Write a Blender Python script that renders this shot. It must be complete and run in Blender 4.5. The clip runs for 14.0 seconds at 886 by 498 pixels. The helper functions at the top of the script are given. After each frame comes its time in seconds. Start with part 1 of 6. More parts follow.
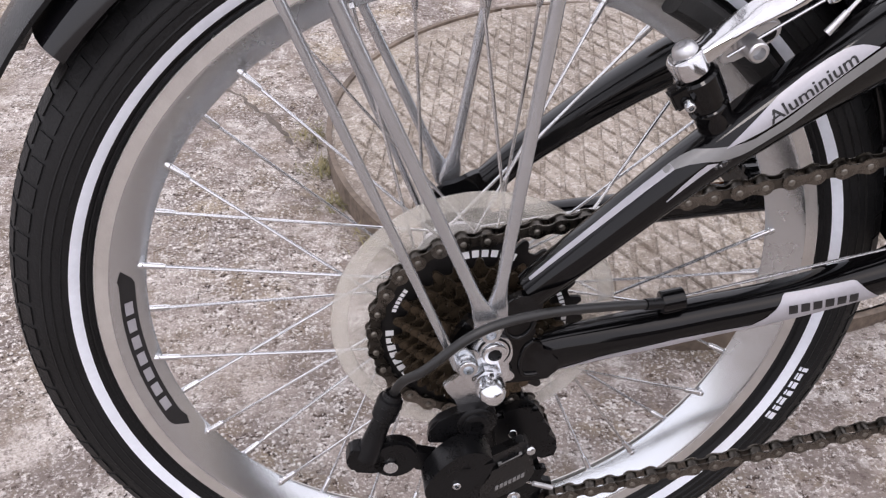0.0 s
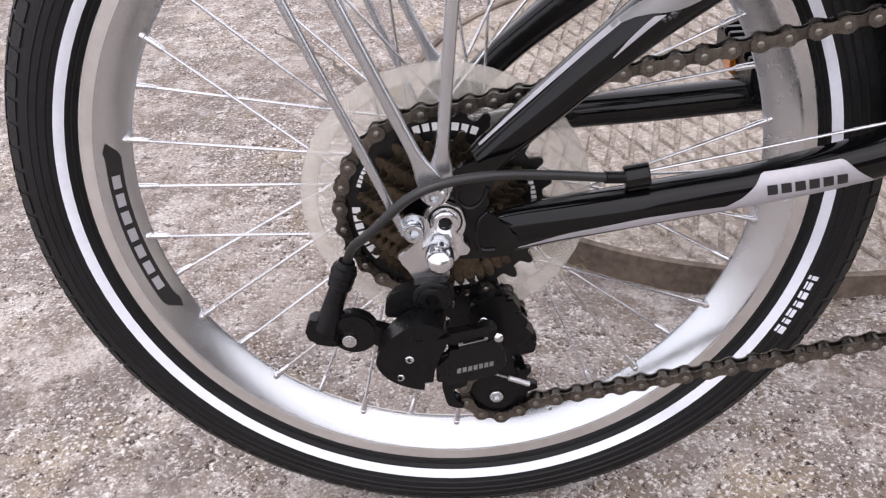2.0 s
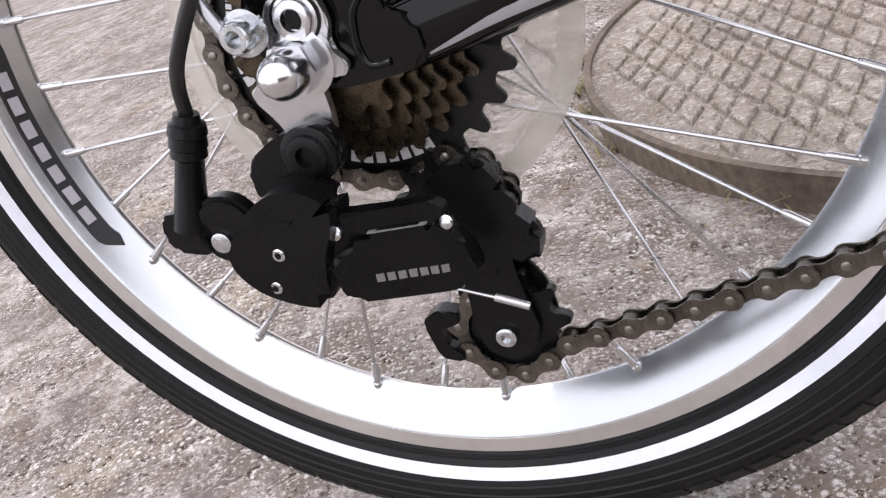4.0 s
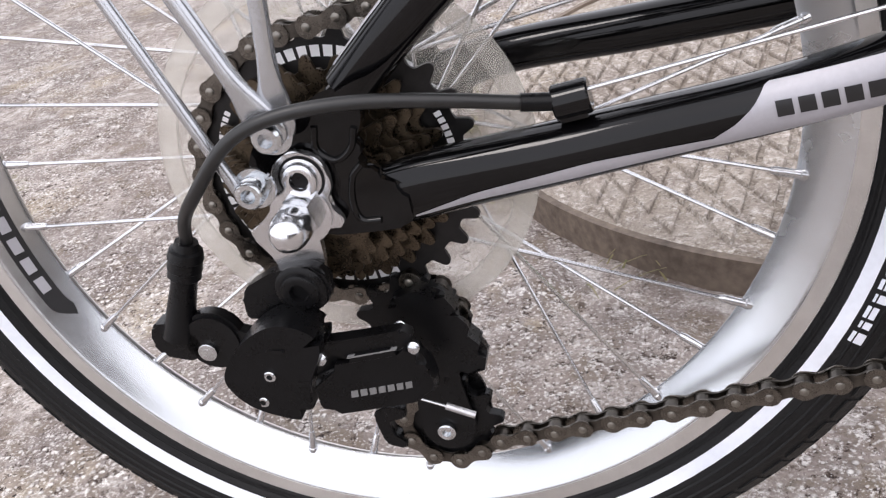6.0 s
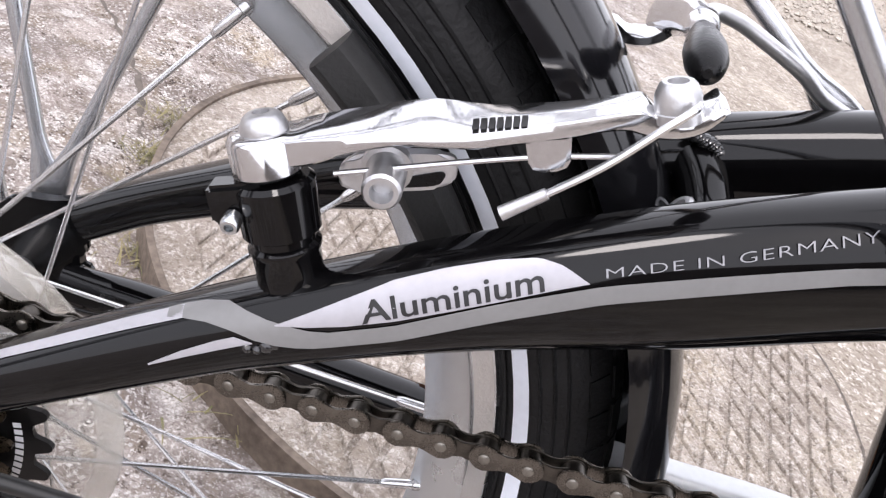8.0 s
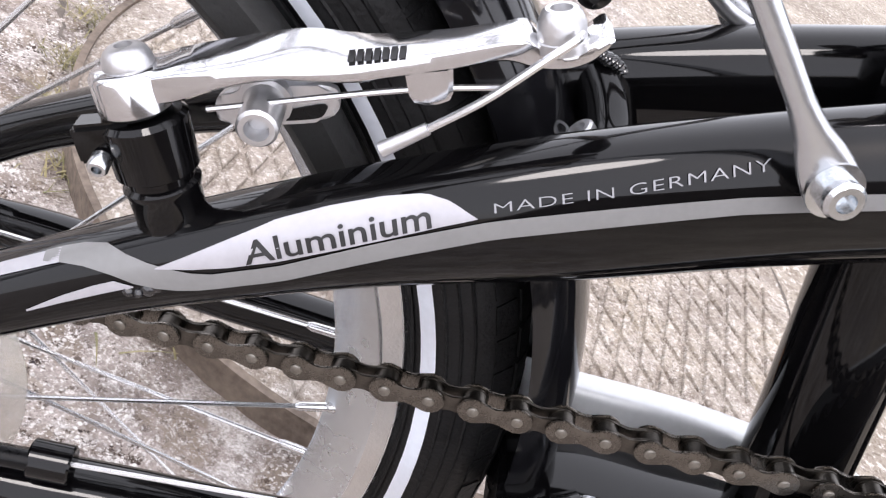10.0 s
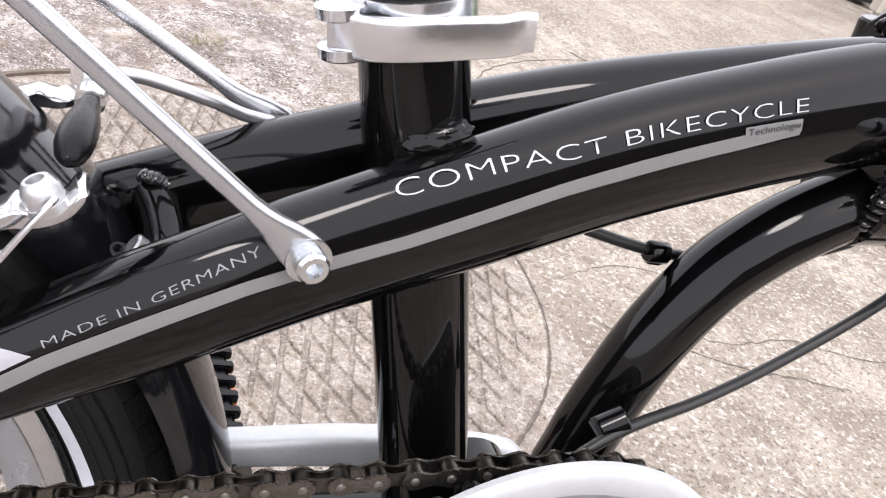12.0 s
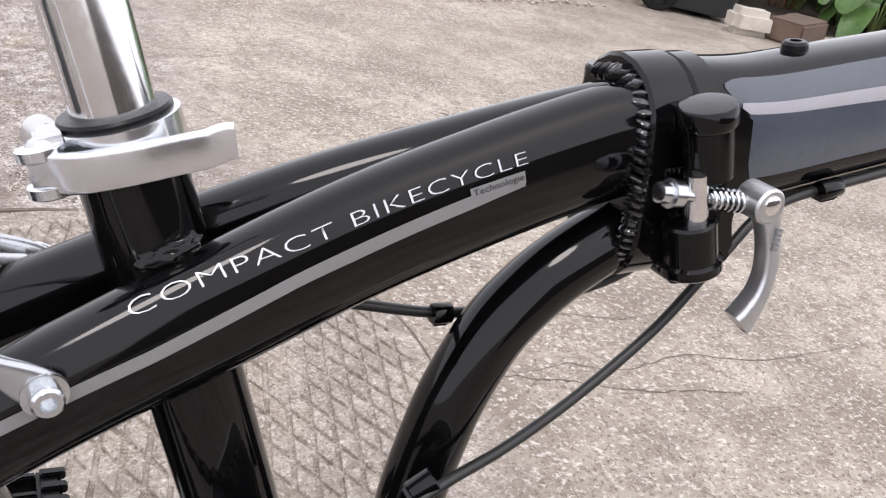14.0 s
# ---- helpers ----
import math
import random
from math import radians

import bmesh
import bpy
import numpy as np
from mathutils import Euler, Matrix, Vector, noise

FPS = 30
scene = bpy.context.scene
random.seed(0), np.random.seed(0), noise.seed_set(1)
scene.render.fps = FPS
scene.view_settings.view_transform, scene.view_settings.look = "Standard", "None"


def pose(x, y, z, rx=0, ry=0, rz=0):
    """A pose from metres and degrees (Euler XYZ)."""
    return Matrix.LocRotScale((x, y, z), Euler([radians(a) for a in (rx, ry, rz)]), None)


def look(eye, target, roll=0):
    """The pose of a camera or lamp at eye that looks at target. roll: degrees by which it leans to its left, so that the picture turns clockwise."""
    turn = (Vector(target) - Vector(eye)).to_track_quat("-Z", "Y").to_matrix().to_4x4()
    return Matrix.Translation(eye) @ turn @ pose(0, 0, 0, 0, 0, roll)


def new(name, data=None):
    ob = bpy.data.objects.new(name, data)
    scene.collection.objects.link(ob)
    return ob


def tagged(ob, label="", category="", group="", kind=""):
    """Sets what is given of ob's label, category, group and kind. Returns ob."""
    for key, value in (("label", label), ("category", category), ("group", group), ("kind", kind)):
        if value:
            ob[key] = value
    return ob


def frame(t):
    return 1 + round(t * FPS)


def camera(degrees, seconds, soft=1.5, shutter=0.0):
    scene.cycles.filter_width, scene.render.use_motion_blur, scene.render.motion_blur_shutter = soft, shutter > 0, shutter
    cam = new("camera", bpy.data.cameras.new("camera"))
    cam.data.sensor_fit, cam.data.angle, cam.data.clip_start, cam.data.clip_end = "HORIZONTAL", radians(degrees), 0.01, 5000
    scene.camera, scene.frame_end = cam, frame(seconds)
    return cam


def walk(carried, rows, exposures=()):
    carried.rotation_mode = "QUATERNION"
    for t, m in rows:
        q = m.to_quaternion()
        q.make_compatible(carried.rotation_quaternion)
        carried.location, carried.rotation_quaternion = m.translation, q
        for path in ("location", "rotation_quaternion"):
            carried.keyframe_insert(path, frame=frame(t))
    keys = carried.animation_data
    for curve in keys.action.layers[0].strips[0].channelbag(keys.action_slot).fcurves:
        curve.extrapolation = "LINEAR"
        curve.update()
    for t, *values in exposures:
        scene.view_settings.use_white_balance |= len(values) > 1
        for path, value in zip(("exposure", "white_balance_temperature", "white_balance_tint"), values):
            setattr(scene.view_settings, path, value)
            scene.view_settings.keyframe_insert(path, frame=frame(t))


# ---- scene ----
# stops, kelvin and tint along the walk
EXPOSURES = [(0.0, -0.31, 6520, 18), (0.5, -0.2, 6520, 18), (2.0, -0.2, 6520, 18), (3.5, -0.26, 6520, 17), (6.0, -0.17, 6490, 15), (7.0, 0.14, 6540, 15), (8.5, 0.22, 6420, 16), (11.0, 0.42, 6460, 15), (12.0, 0.24, 6540, 15), (13.5, -0.09, 6520, 15), (14.0, -0.13, 6490, 15)]
cam = camera(51.1, 14.0, soft=1.25)
PATH = [
    (0, (-0.072, -0.411, 0.58), (0.153, 1.187, -0.601), 0.2),
    (0.5, (-0.069, -0.412, 0.566), (0.123, 1.161, -0.654), -1.2),
    (1, (-0.058, -0.416, 0.551), (0.058, 1.134, -0.708), -3.1),
    (1.5, (-0.036, -0.432, 0.543), (0.008, 1.152, -0.677), -3.3),
    (2, (0.023, -0.457, 0.514), (-0.078, 1.183, -0.627), -4.9),
    (2.5, (0.079, -0.432, 0.481), (-0.132, 1.236, -0.603), -3.8),
    (3, (0.135, -0.37, 0.411), (-0.319, 1.309, -0.577), -10.8),
    (3.5, (0.153, -0.345, 0.346), (-0.527, 1.285, -0.593), -16.9),
    (3.7, (0.151, -0.325, 0.313), (-0.651, 1.286, -0.56), -21.0),
    (5.8, (0.127, -0.335, 0.368), (-0.522, 1.297, -0.588), -16.0),
    (6, (0.13, -0.345, 0.397), (-0.377, 1.304, -0.615), -13.4),
    (6.5, (0.122, -0.371, 0.472), (-0.002, 1.34, -0.557), -5.0),
    (7, (0.118, -0.361, 0.506), (0.217, 1.387, -0.46), 4.6),
    (7.5, (0.119, -0.305, 0.518), (0.346, 1.445, -0.423), 17.3),
    (8, (0.112, -0.245, 0.517), (0.355, 1.454, -0.509), 27.2),
    (8.5, (0.115, -0.226, 0.519), (0.487, 1.38, -0.613), 33.0),
    (8.7, (0.118, -0.225, 0.522), (0.512, 1.36, -0.633), 33.2),
    (11, (0.137, -0.243, 0.535), (0.635, 1.312, -0.619), 24.3),
    (11.5, (0.161, -0.252, 0.577), (0.836, 1.267, -0.535), 23.3),
    (12, (0.177, -0.268, 0.598), (0.951, 1.286, -0.396), 21.0),
    (12.5, (0.189, -0.283, 0.616), (1.038, 1.309, -0.247), 20.4),
    (13, (0.207, -0.303, 0.626), (1.133, 1.268, -0.195), 20.0),
    (13.5, (0.213, -0.318, 0.633), (1.163, 1.258, -0.151), 17.7),
    (14, (0.227, -0.296, 0.626), (1.133, 1.279, -0.211), 12.3),
]
walk(cam, [(t, look(eye, target, roll)) for t, eye, target, roll in PATH], EXPOSURES)

# ---- world and light ----
world = bpy.data.worlds.new("World")
scene.world = world
world.use_nodes = True
wn, wl = world.node_tree.nodes, world.node_tree.links
wn.clear()
sky = wn.new("ShaderNodeTexSky")
sky.sky_type, sky.sun_disc = "NISHITA", False
sky.sun_elevation, sky.sun_rotation = radians(55), radians(150)
sky.dust_density, sky.air_density = 4.0, 1.0
sky_bg, cloud_bg, sky_mix, sky_out = wn.new("ShaderNodeBackground"), wn.new("ShaderNodeBackground"), wn.new("ShaderNodeMixShader"), wn.new("ShaderNodeOutputWorld")
sky_bg.inputs[1].default_value = 0.12
cloud_bg.inputs[0].default_value, cloud_bg.inputs[1].default_value = (0.95, 0.972, 1.02, 1), 2.65
sky_mix.inputs[0].default_value = 0.7
wl.new(sky.outputs[0], sky_bg.inputs[0])
wl.new(sky_bg.outputs[0], sky_mix.inputs[1])
wl.new(cloud_bg.outputs[0], sky_mix.inputs[2])
wl.new(sky_mix.outputs[0], sky_out.inputs[0])
sun_data = bpy.data.lights.new("sun", "SUN")
sun_data.energy, sun_data.angle, sun_data.color = 1.05, radians(16), (1.0, 0.955, 0.90)
sun = new("sun", sun_data)
sun.matrix_world = look((-1.5, -2.0, 5.0), (0.3, 0.3, 0))

# ---- materials ----


def material(name, color, rough=0.5, metal=0.0, vary=0.0, scale=40.0, bump=0.0, bump_scale=200.0, coat=0.0, tint=None, alpha=1.0, trans=0.0, spec=None, rough_vary=0.0):
    """A surface with colour drift at two scales, fine relief and uneven gloss."""
    m = bpy.data.materials.new(name)
    m.use_nodes = True
    n, l = m.node_tree.nodes, m.node_tree.links
    b = n["Principled BSDF"]
    b.inputs["Roughness"].default_value, b.inputs["Metallic"].default_value = rough, metal
    b.inputs["Coat Weight"].default_value, b.inputs["Coat Roughness"].default_value = coat, 0.04
    b.inputs["Alpha"].default_value, b.inputs["Transmission Weight"].default_value = alpha, trans
    if spec is not None:
        b.inputs["Specular IOR Level"].default_value = spec
    b.inputs["Base Color"].default_value = (*color, 1)
    co = n.new("ShaderNodeTexCoord")
    if vary or tint:
        big, small, mixer, ramp = n.new("ShaderNodeTexNoise"), n.new("ShaderNodeTexNoise"), n.new("ShaderNodeMath"), n.new("ShaderNodeMix")
        big.inputs["Scale"].default_value, small.inputs["Scale"].default_value = scale, scale * 9
        big.inputs["Detail"].default_value, small.inputs["Detail"].default_value = 5, 3
        mixer.operation = "MULTIPLY_ADD"
        mixer.inputs[1].default_value, mixer.inputs[2].default_value = 0.6, 0.0
        half = n.new("ShaderNodeMath")
        half.operation = "MULTIPLY_ADD"
        half.inputs[1].default_value = 0.4
        l.new(co.outputs["Object"], big.inputs["Vector"])
        l.new(co.outputs["Object"], small.inputs["Vector"])
        l.new(big.outputs["Fac"], mixer.inputs[0])
        l.new(small.outputs["Fac"], half.inputs[0])
        l.new(mixer.outputs[0], half.inputs[2])
        span = n.new("ShaderNodeMapRange")
        span.inputs[1].default_value, span.inputs[2].default_value = 0.3, 0.7
        l.new(half.outputs[0], span.inputs[0])
        ramp.data_type = "RGBA"
        other = tint or tuple(min(1, c * (1 + vary)) for c in color)
        ramp.inputs[6].default_value = (*[c * (1 - vary) for c in color], 1)
        ramp.inputs[7].default_value = (*other, 1)
        l.new(span.outputs[0], ramp.inputs[0])
        l.new(ramp.outputs[2], b.inputs["Base Color"])
        if rough_vary:
            rr = n.new("ShaderNodeMapRange")
            rr.inputs[3].default_value, rr.inputs[4].default_value = max(0.02, rough - rough_vary), min(1, rough + rough_vary)
            l.new(span.outputs[0], rr.inputs[0])
            l.new(rr.outputs[0], b.inputs["Roughness"])
    if bump:
        bn, bp = n.new("ShaderNodeTexNoise"), n.new("ShaderNodeBump")
        bn.inputs["Scale"].default_value, bn.inputs["Detail"].default_value = bump_scale, 4
        bp.inputs["Strength"].default_value, bp.inputs["Distance"].default_value = bump, 0.002
        l.new(co.outputs["Object"], bn.inputs["Vector"])
        l.new(bn.outputs["Fac"], bp.inputs["Height"])
        l.new(bp.outputs[0], b.inputs["Normal"])
    return m


BLACK_PAINT = material("black_gloss_paint", (0.0022, 0.0021, 0.0024), 0.06, vary=0.4, scale=30, rough_vary=0.03, spec=0.32)
GREY_PAINT = material("grey_gloss_paint", (0.060, 0.069, 0.090), 0.22, vary=0.12, scale=30, coat=0.6, rough_vary=0.04)
STRIPE_GREY = material("grey_decal", (0.18, 0.18, 0.18), 0.3, vary=0.08, scale=60)
SILVER_DECAL = material("silver_decal", (0.39, 0.385, 0.415), 0.42, metal=0.3, vary=0.08, scale=60)
DIM_DECAL = material("dull_silver_decal", (0.27, 0.27, 0.285), 0.35, metal=0.3, vary=0.08, scale=60)
WHITE_DECAL = material("white_decal", (0.75, 0.75, 0.76), 0.4, vary=0.05)
PALE_DECAL = material("pale_silver_decal", (0.56, 0.56, 0.59), 0.36, metal=0.15, vary=0.08, scale=60)
BLACK_DECAL = material("black_decal", (0.012, 0.012, 0.013), 0.35, vary=0.3)
RUBBER = material("tyre_rubber", (0.0065, 0.0065, 0.007), 0.55, vary=0.35, scale=25, bump=0.25, bump_scale=500, rough_vary=0.1, spec=0.28)
REFLEX = material("reflex_stripe", (0.74, 0.77, 0.84), 0.4, vary=0.08, scale=40)
RIM_SIDE = material("brushed_rim_wall", (0.58, 0.555, 0.53), 0.40, metal=0.7, vary=0.1, scale=18, bump=0.15, bump_scale=900, rough_vary=0.08)
RIM_IN = material("satin_rim", (0.61, 0.63, 0.65), 0.25, metal=1.0, vary=0.04, scale=9, bump=0.004, bump_scale=300, rough_vary=0.05)
STEEL = material("bright_steel", (0.62, 0.62, 0.63), 0.22, metal=0.95, vary=0.04, scale=9, rough_vary=0.03)
CAST = material("polished_casting", (0.58, 0.58, 0.59), 0.13, metal=0.98, vary=0.06, scale=40, bump=0.03, bump_scale=260, rough_vary=0.06)
CHROME = material("polished_alloy", (0.8, 0.8, 0.8), 0.1, metal=1.0, vary=0.08, scale=60, rough_vary=0.05)
POST = material("seat_post_alloy", (0.72, 0.72, 0.72), 0.13, metal=1.0, vary=0.08, scale=50, rough_vary=0.05)
CAST_ALLOY = material("grey_cast_alloy", (0.42, 0.42, 0.42), 0.5, metal=0.6, vary=0.15, scale=60, bump=0.1, bump_scale=500, rough_vary=0.08)
ALLOY = material("satin_alloy", (0.55, 0.55, 0.56), 0.36, metal=0.9, vary=0.12, scale=60, bump=0.08, bump_scale=700, rough_vary=0.08)
ROD = material("silver_painted_rod", (0.50, 0.51, 0.53), 0.24, metal=0.85, vary=0.06, scale=12, rough_vary=0.04)
ZINC = material("zinc_plated_steel", (0.6, 0.62, 0.64), 0.2, metal=1.0, vary=0.2, scale=160, rough_vary=0.1)
CHAIN_STEEL = material("oiled_chain_steel", (0.155, 0.142, 0.128), 0.27, metal=1.0, vary=0.35, scale=220, tint=(0.20, 0.182, 0.16), rough_vary=0.1)
INNER_STEEL = material("dark_chain_steel", (0.07, 0.064, 0.058), 0.33, metal=1.0, vary=0.4, scale=220, tint=(0.12, 0.108, 0.094), rough_vary=0.1)
PIN_STEEL = material("chain_pin", (0.24, 0.225, 0.2), 0.3, metal=0.9, vary=0.25, scale=300)
SPROCKET = material("brown_black_sprocket", (0.055, 0.043, 0.031), 0.30, metal=0.85, vary=0.4, scale=150, tint=(0.13, 0.10, 0.068), rough_vary=0.12)
SPROCKET_DARK = material("black_sprocket", (0.014, 0.013, 0.013), 0.42, metal=0.5, vary=0.3, scale=150)
PLASTIC = material("black_plastic", (0.004, 0.004, 0.0045), 0.30, vary=0.3, scale=80, bump=0.06, bump_scale=800, rough_vary=0.08, spec=0.22)
CABLE = material("cable_housing", (0.013, 0.013, 0.013), 0.4, vary=0.3, scale=120, rough_vary=0.08)
BRUSHED = material("brushed_alloy", (0.70, 0.71, 0.73), 0.19, metal=1.0, vary=0.06, scale=30, bump=0.02, bump_scale=500, rough_vary=0.04)
WELD = material("weld_bead_paint", (0.008, 0.008, 0.009), 0.14, vary=0.4, scale=150, coat=0.7)
CRANK = material("cast_crank_alloy", (0.56, 0.57, 0.58), 0.42, metal=0.45, vary=0.08, scale=40)
RING_WHITE = material("silver_chainguard", (0.55, 0.56, 0.575), 0.42, metal=0.3, vary=0.07, scale=30, rough_vary=0.06)
RUST = material("rusty_iron", (0.085, 0.060, 0.045), 0.8, metal=0.1, vary=0.45, scale=14, tint=(0.23, 0.18, 0.14), bump=0.5, bump_scale=180)

# ---- shaping tools ----
Y = Vector((0, 1, 0))


def part(name, bm, mat, parent, label="", smooth=True):
    mesh = bpy.data.meshes.new(name)
    bmesh.ops.recalc_face_normals(bm, faces=bm.faces)
    bm.to_mesh(mesh)
    bm.free()
    mesh.materials.append(mat)
    if smooth:
        mesh.shade_smooth()
        mesh.set_sharp_from_angle(angle=radians(38))
    ob = new(name, mesh)
    ob.parent = parent
    if label:
        tagged(ob, label)
    return ob


def smooth_path(points, per=8):
    """A Catmull-Rom line through rows of numbers (places and sizes alike)."""
    p = [np.array(q, float) for q in points]
    p = [2 * p[0] - p[1]] + p + [2 * p[-1] - p[-2]]
    out = []
    for i in range(1, len(p) - 2):
        for k in range(per):
            t = k / per
            out.append(0.5 * (2 * p[i] + (p[i + 1] - p[i - 1]) * t + (2 * p[i - 1] - 5 * p[i] + 4 * p[i + 1] - p[i + 2]) * t * t + (3 * p[i] - p[i - 1] - 3 * p[i + 1] + p[i + 2]) * t**3))
    out.append(p[-2])
    return out


def sweep(bm, rows, segs=20, power=2.0, caps=True, side=None):
    """A tube along rows of (x, y, z, half width, half height): the width lies along side (y when not given), the height square to it."""
    rings = []
    pts = [Vector(r[:3]) for r in rows]
    for i, r in enumerate(rows):
        t = (pts[min(i + 1, len(pts) - 1)] - pts[max(i - 1, 0)]).normalized()
        s = side or Y
        if abs(t.dot(s)) > 0.95:
            s = Vector((0, 0, 1))
        up = t.cross(s).normalized()
        s = up.cross(t).normalized()
        up = -up
        ring = []
        for k in range(segs):
            a = 2 * math.pi * k / segs
            c, d = math.cos(a), math.sin(a)
            c, d = math.copysign(abs(c) ** (2 / power), c), math.copysign(abs(d) ** (2 / power), d)
            ring.append(bm.verts.new(pts[i] + s * (r[3] * c) + up * (r[4] * d)))
        rings.append(ring)
    for a, b in zip(rings, rings[1:]):
        for k in range(segs):
            bm.faces.new((a[k], a[(k + 1) % segs], b[(k + 1) % segs], b[k]))
    if caps:
        bm.faces.new(rings[0])
        bm.faces.new(rings[-1])
    return bm


def rod(points, r, segs=12, per=6, smooth=True):
    bm = bmesh.new()
    rows = [(*p, r, r) for p in points]
    return sweep(bm, smooth_path(rows, per) if smooth and len(rows) > 2 else rows, segs)


def cyl(bm, a, b, r, r2=None, segs=20, caps=True):
    a, b = Vector(a), Vector(b)
    t = (b - a).normalized()
    s = t.orthogonal().normalized()
    u = t.cross(s)
    rings = [[bm.verts.new(p + (s * math.cos(2 * math.pi * k / segs) + u * math.sin(2 * math.pi * k / segs)) * q) for k in range(segs)] for p, q in ((a, r), (b, r if r2 is None else r2))]
    for k in range(segs):
        bm.faces.new((rings[0][k], rings[0][(k + 1) % segs], rings[1][(k + 1) % segs], rings[1][k]))
    if caps:
        bm.faces.new(rings[0])
        bm.faces.new(rings[1])
    return bm


def turned(bm, a, axis, profile, segs=24):
    """A turned body: rows of (distance along the axis from a, radius)."""
    a, t = Vector(a), Vector(axis).normalized()
    s = t.orthogonal().normalized()
    u = t.cross(s)
    rings = []
    for d, r in profile:
        rings.append([bm.verts.new(a + t * d + (s * math.cos(2 * math.pi * k / segs) + u * math.sin(2 * math.pi * k / segs)) * max(r, 1e-5)) for k in range(segs)])
    for p, q in zip(rings, rings[1:]):
        for k in range(segs):
            bm.faces.new((p[k], p[(k + 1) % segs], q[(k + 1) % segs], q[k]))
    bm.faces.new(rings[0])
    bm.faces.new(rings[-1])
    return bm


def lathe(bm, profile, segs=96, cx=0.0, cz=0.0, closed=True, a0=0.0, a1=360.0):
    """Turns rows of (radius, y) round the y axis through (cx, cz)."""
    full = a1 - a0 >= 359.9
    count = segs if full else segs + 1
    rings = []
    for k in range(count):
        a = radians(a0 + (a1 - a0) * k / segs)
        rings.append([bm.verts.new((cx + r * math.cos(a), y, cz + r * math.sin(a))) for r, y in profile])
    m = len(profile)
    for k in range(segs):
        p, q = rings[k], rings[(k + 1) % count]
        for j in range(m if closed else m - 1):
            bm.faces.new((p[j], p[(j + 1) % m], q[(j + 1) % m], q[j]))
    if not full and closed:
        bm.faces.new(rings[0])
        bm.faces.new(rings[-1])
    return bm


def plate(bm, outline, y0, y1, bevel=0.0, m=None):
    """A plate with an (x, z) outline between two y levels; m turns it into place."""
    a = [bm.verts.new((x, y0, z)) for x, z in outline]
    b = [bm.verts.new((x, y1, z)) for x, z in outline]
    faces = [bm.faces.new(a), bm.faces.new(b)]
    k = len(outline)
    for i in range(k):
        bm.faces.new((a[i], a[(i + 1) % k], b[(i + 1) % k], b[i]))
    if bevel:
        edges = [e for f in faces for e in f.edges]
        made = bmesh.ops.bevel(bm, geom=edges, offset=bevel, segments=2, affect="EDGES")
        a = list({v for v in bm.verts if v in set(a) | set(b) or v in set(made["verts"])})
    if m is not None:
        bmesh.ops.transform(bm, matrix=m, verts=[v for v in bm.verts if v.is_valid])
    return bm


def block(bm, centre, size, bevel=0.002, m=None):
    made = bmesh.ops.create_cube(bm, size=1.0)
    vs = made["verts"]
    bmesh.ops.scale(bm, vec=size, verts=vs)
    if bevel:
        es = list({e for v in vs for e in v.link_edges})
        vs = list({v for v in vs} | set(bmesh.ops.bevel(bm, geom=es, offset=bevel, segments=2, affect="EDGES")["verts"]))
        vs = [v for v in vs if v.is_valid]
    if m is not None:
        bmesh.ops.transform(bm, matrix=m, verts=vs)
    bmesh.ops.translate(bm, vec=centre, verts=vs)
    return bm


def rounded(points, r=0.3, per=4):
    """The outline with its corners cut round."""
    out = []
    n = len(points)
    for i in range(n):
        p0, p, p1 = (np.array(points[j % n], float) for j in (i - 1, i, i + 1))
        a, b = p + (p0 - p) * r, p + (p1 - p) * r
        for k in range(per + 1):
            t = k / per
            out.append(tuple((1 - t) ** 2 * a + 2 * t * (1 - t) * p + t * t * b))
    return out


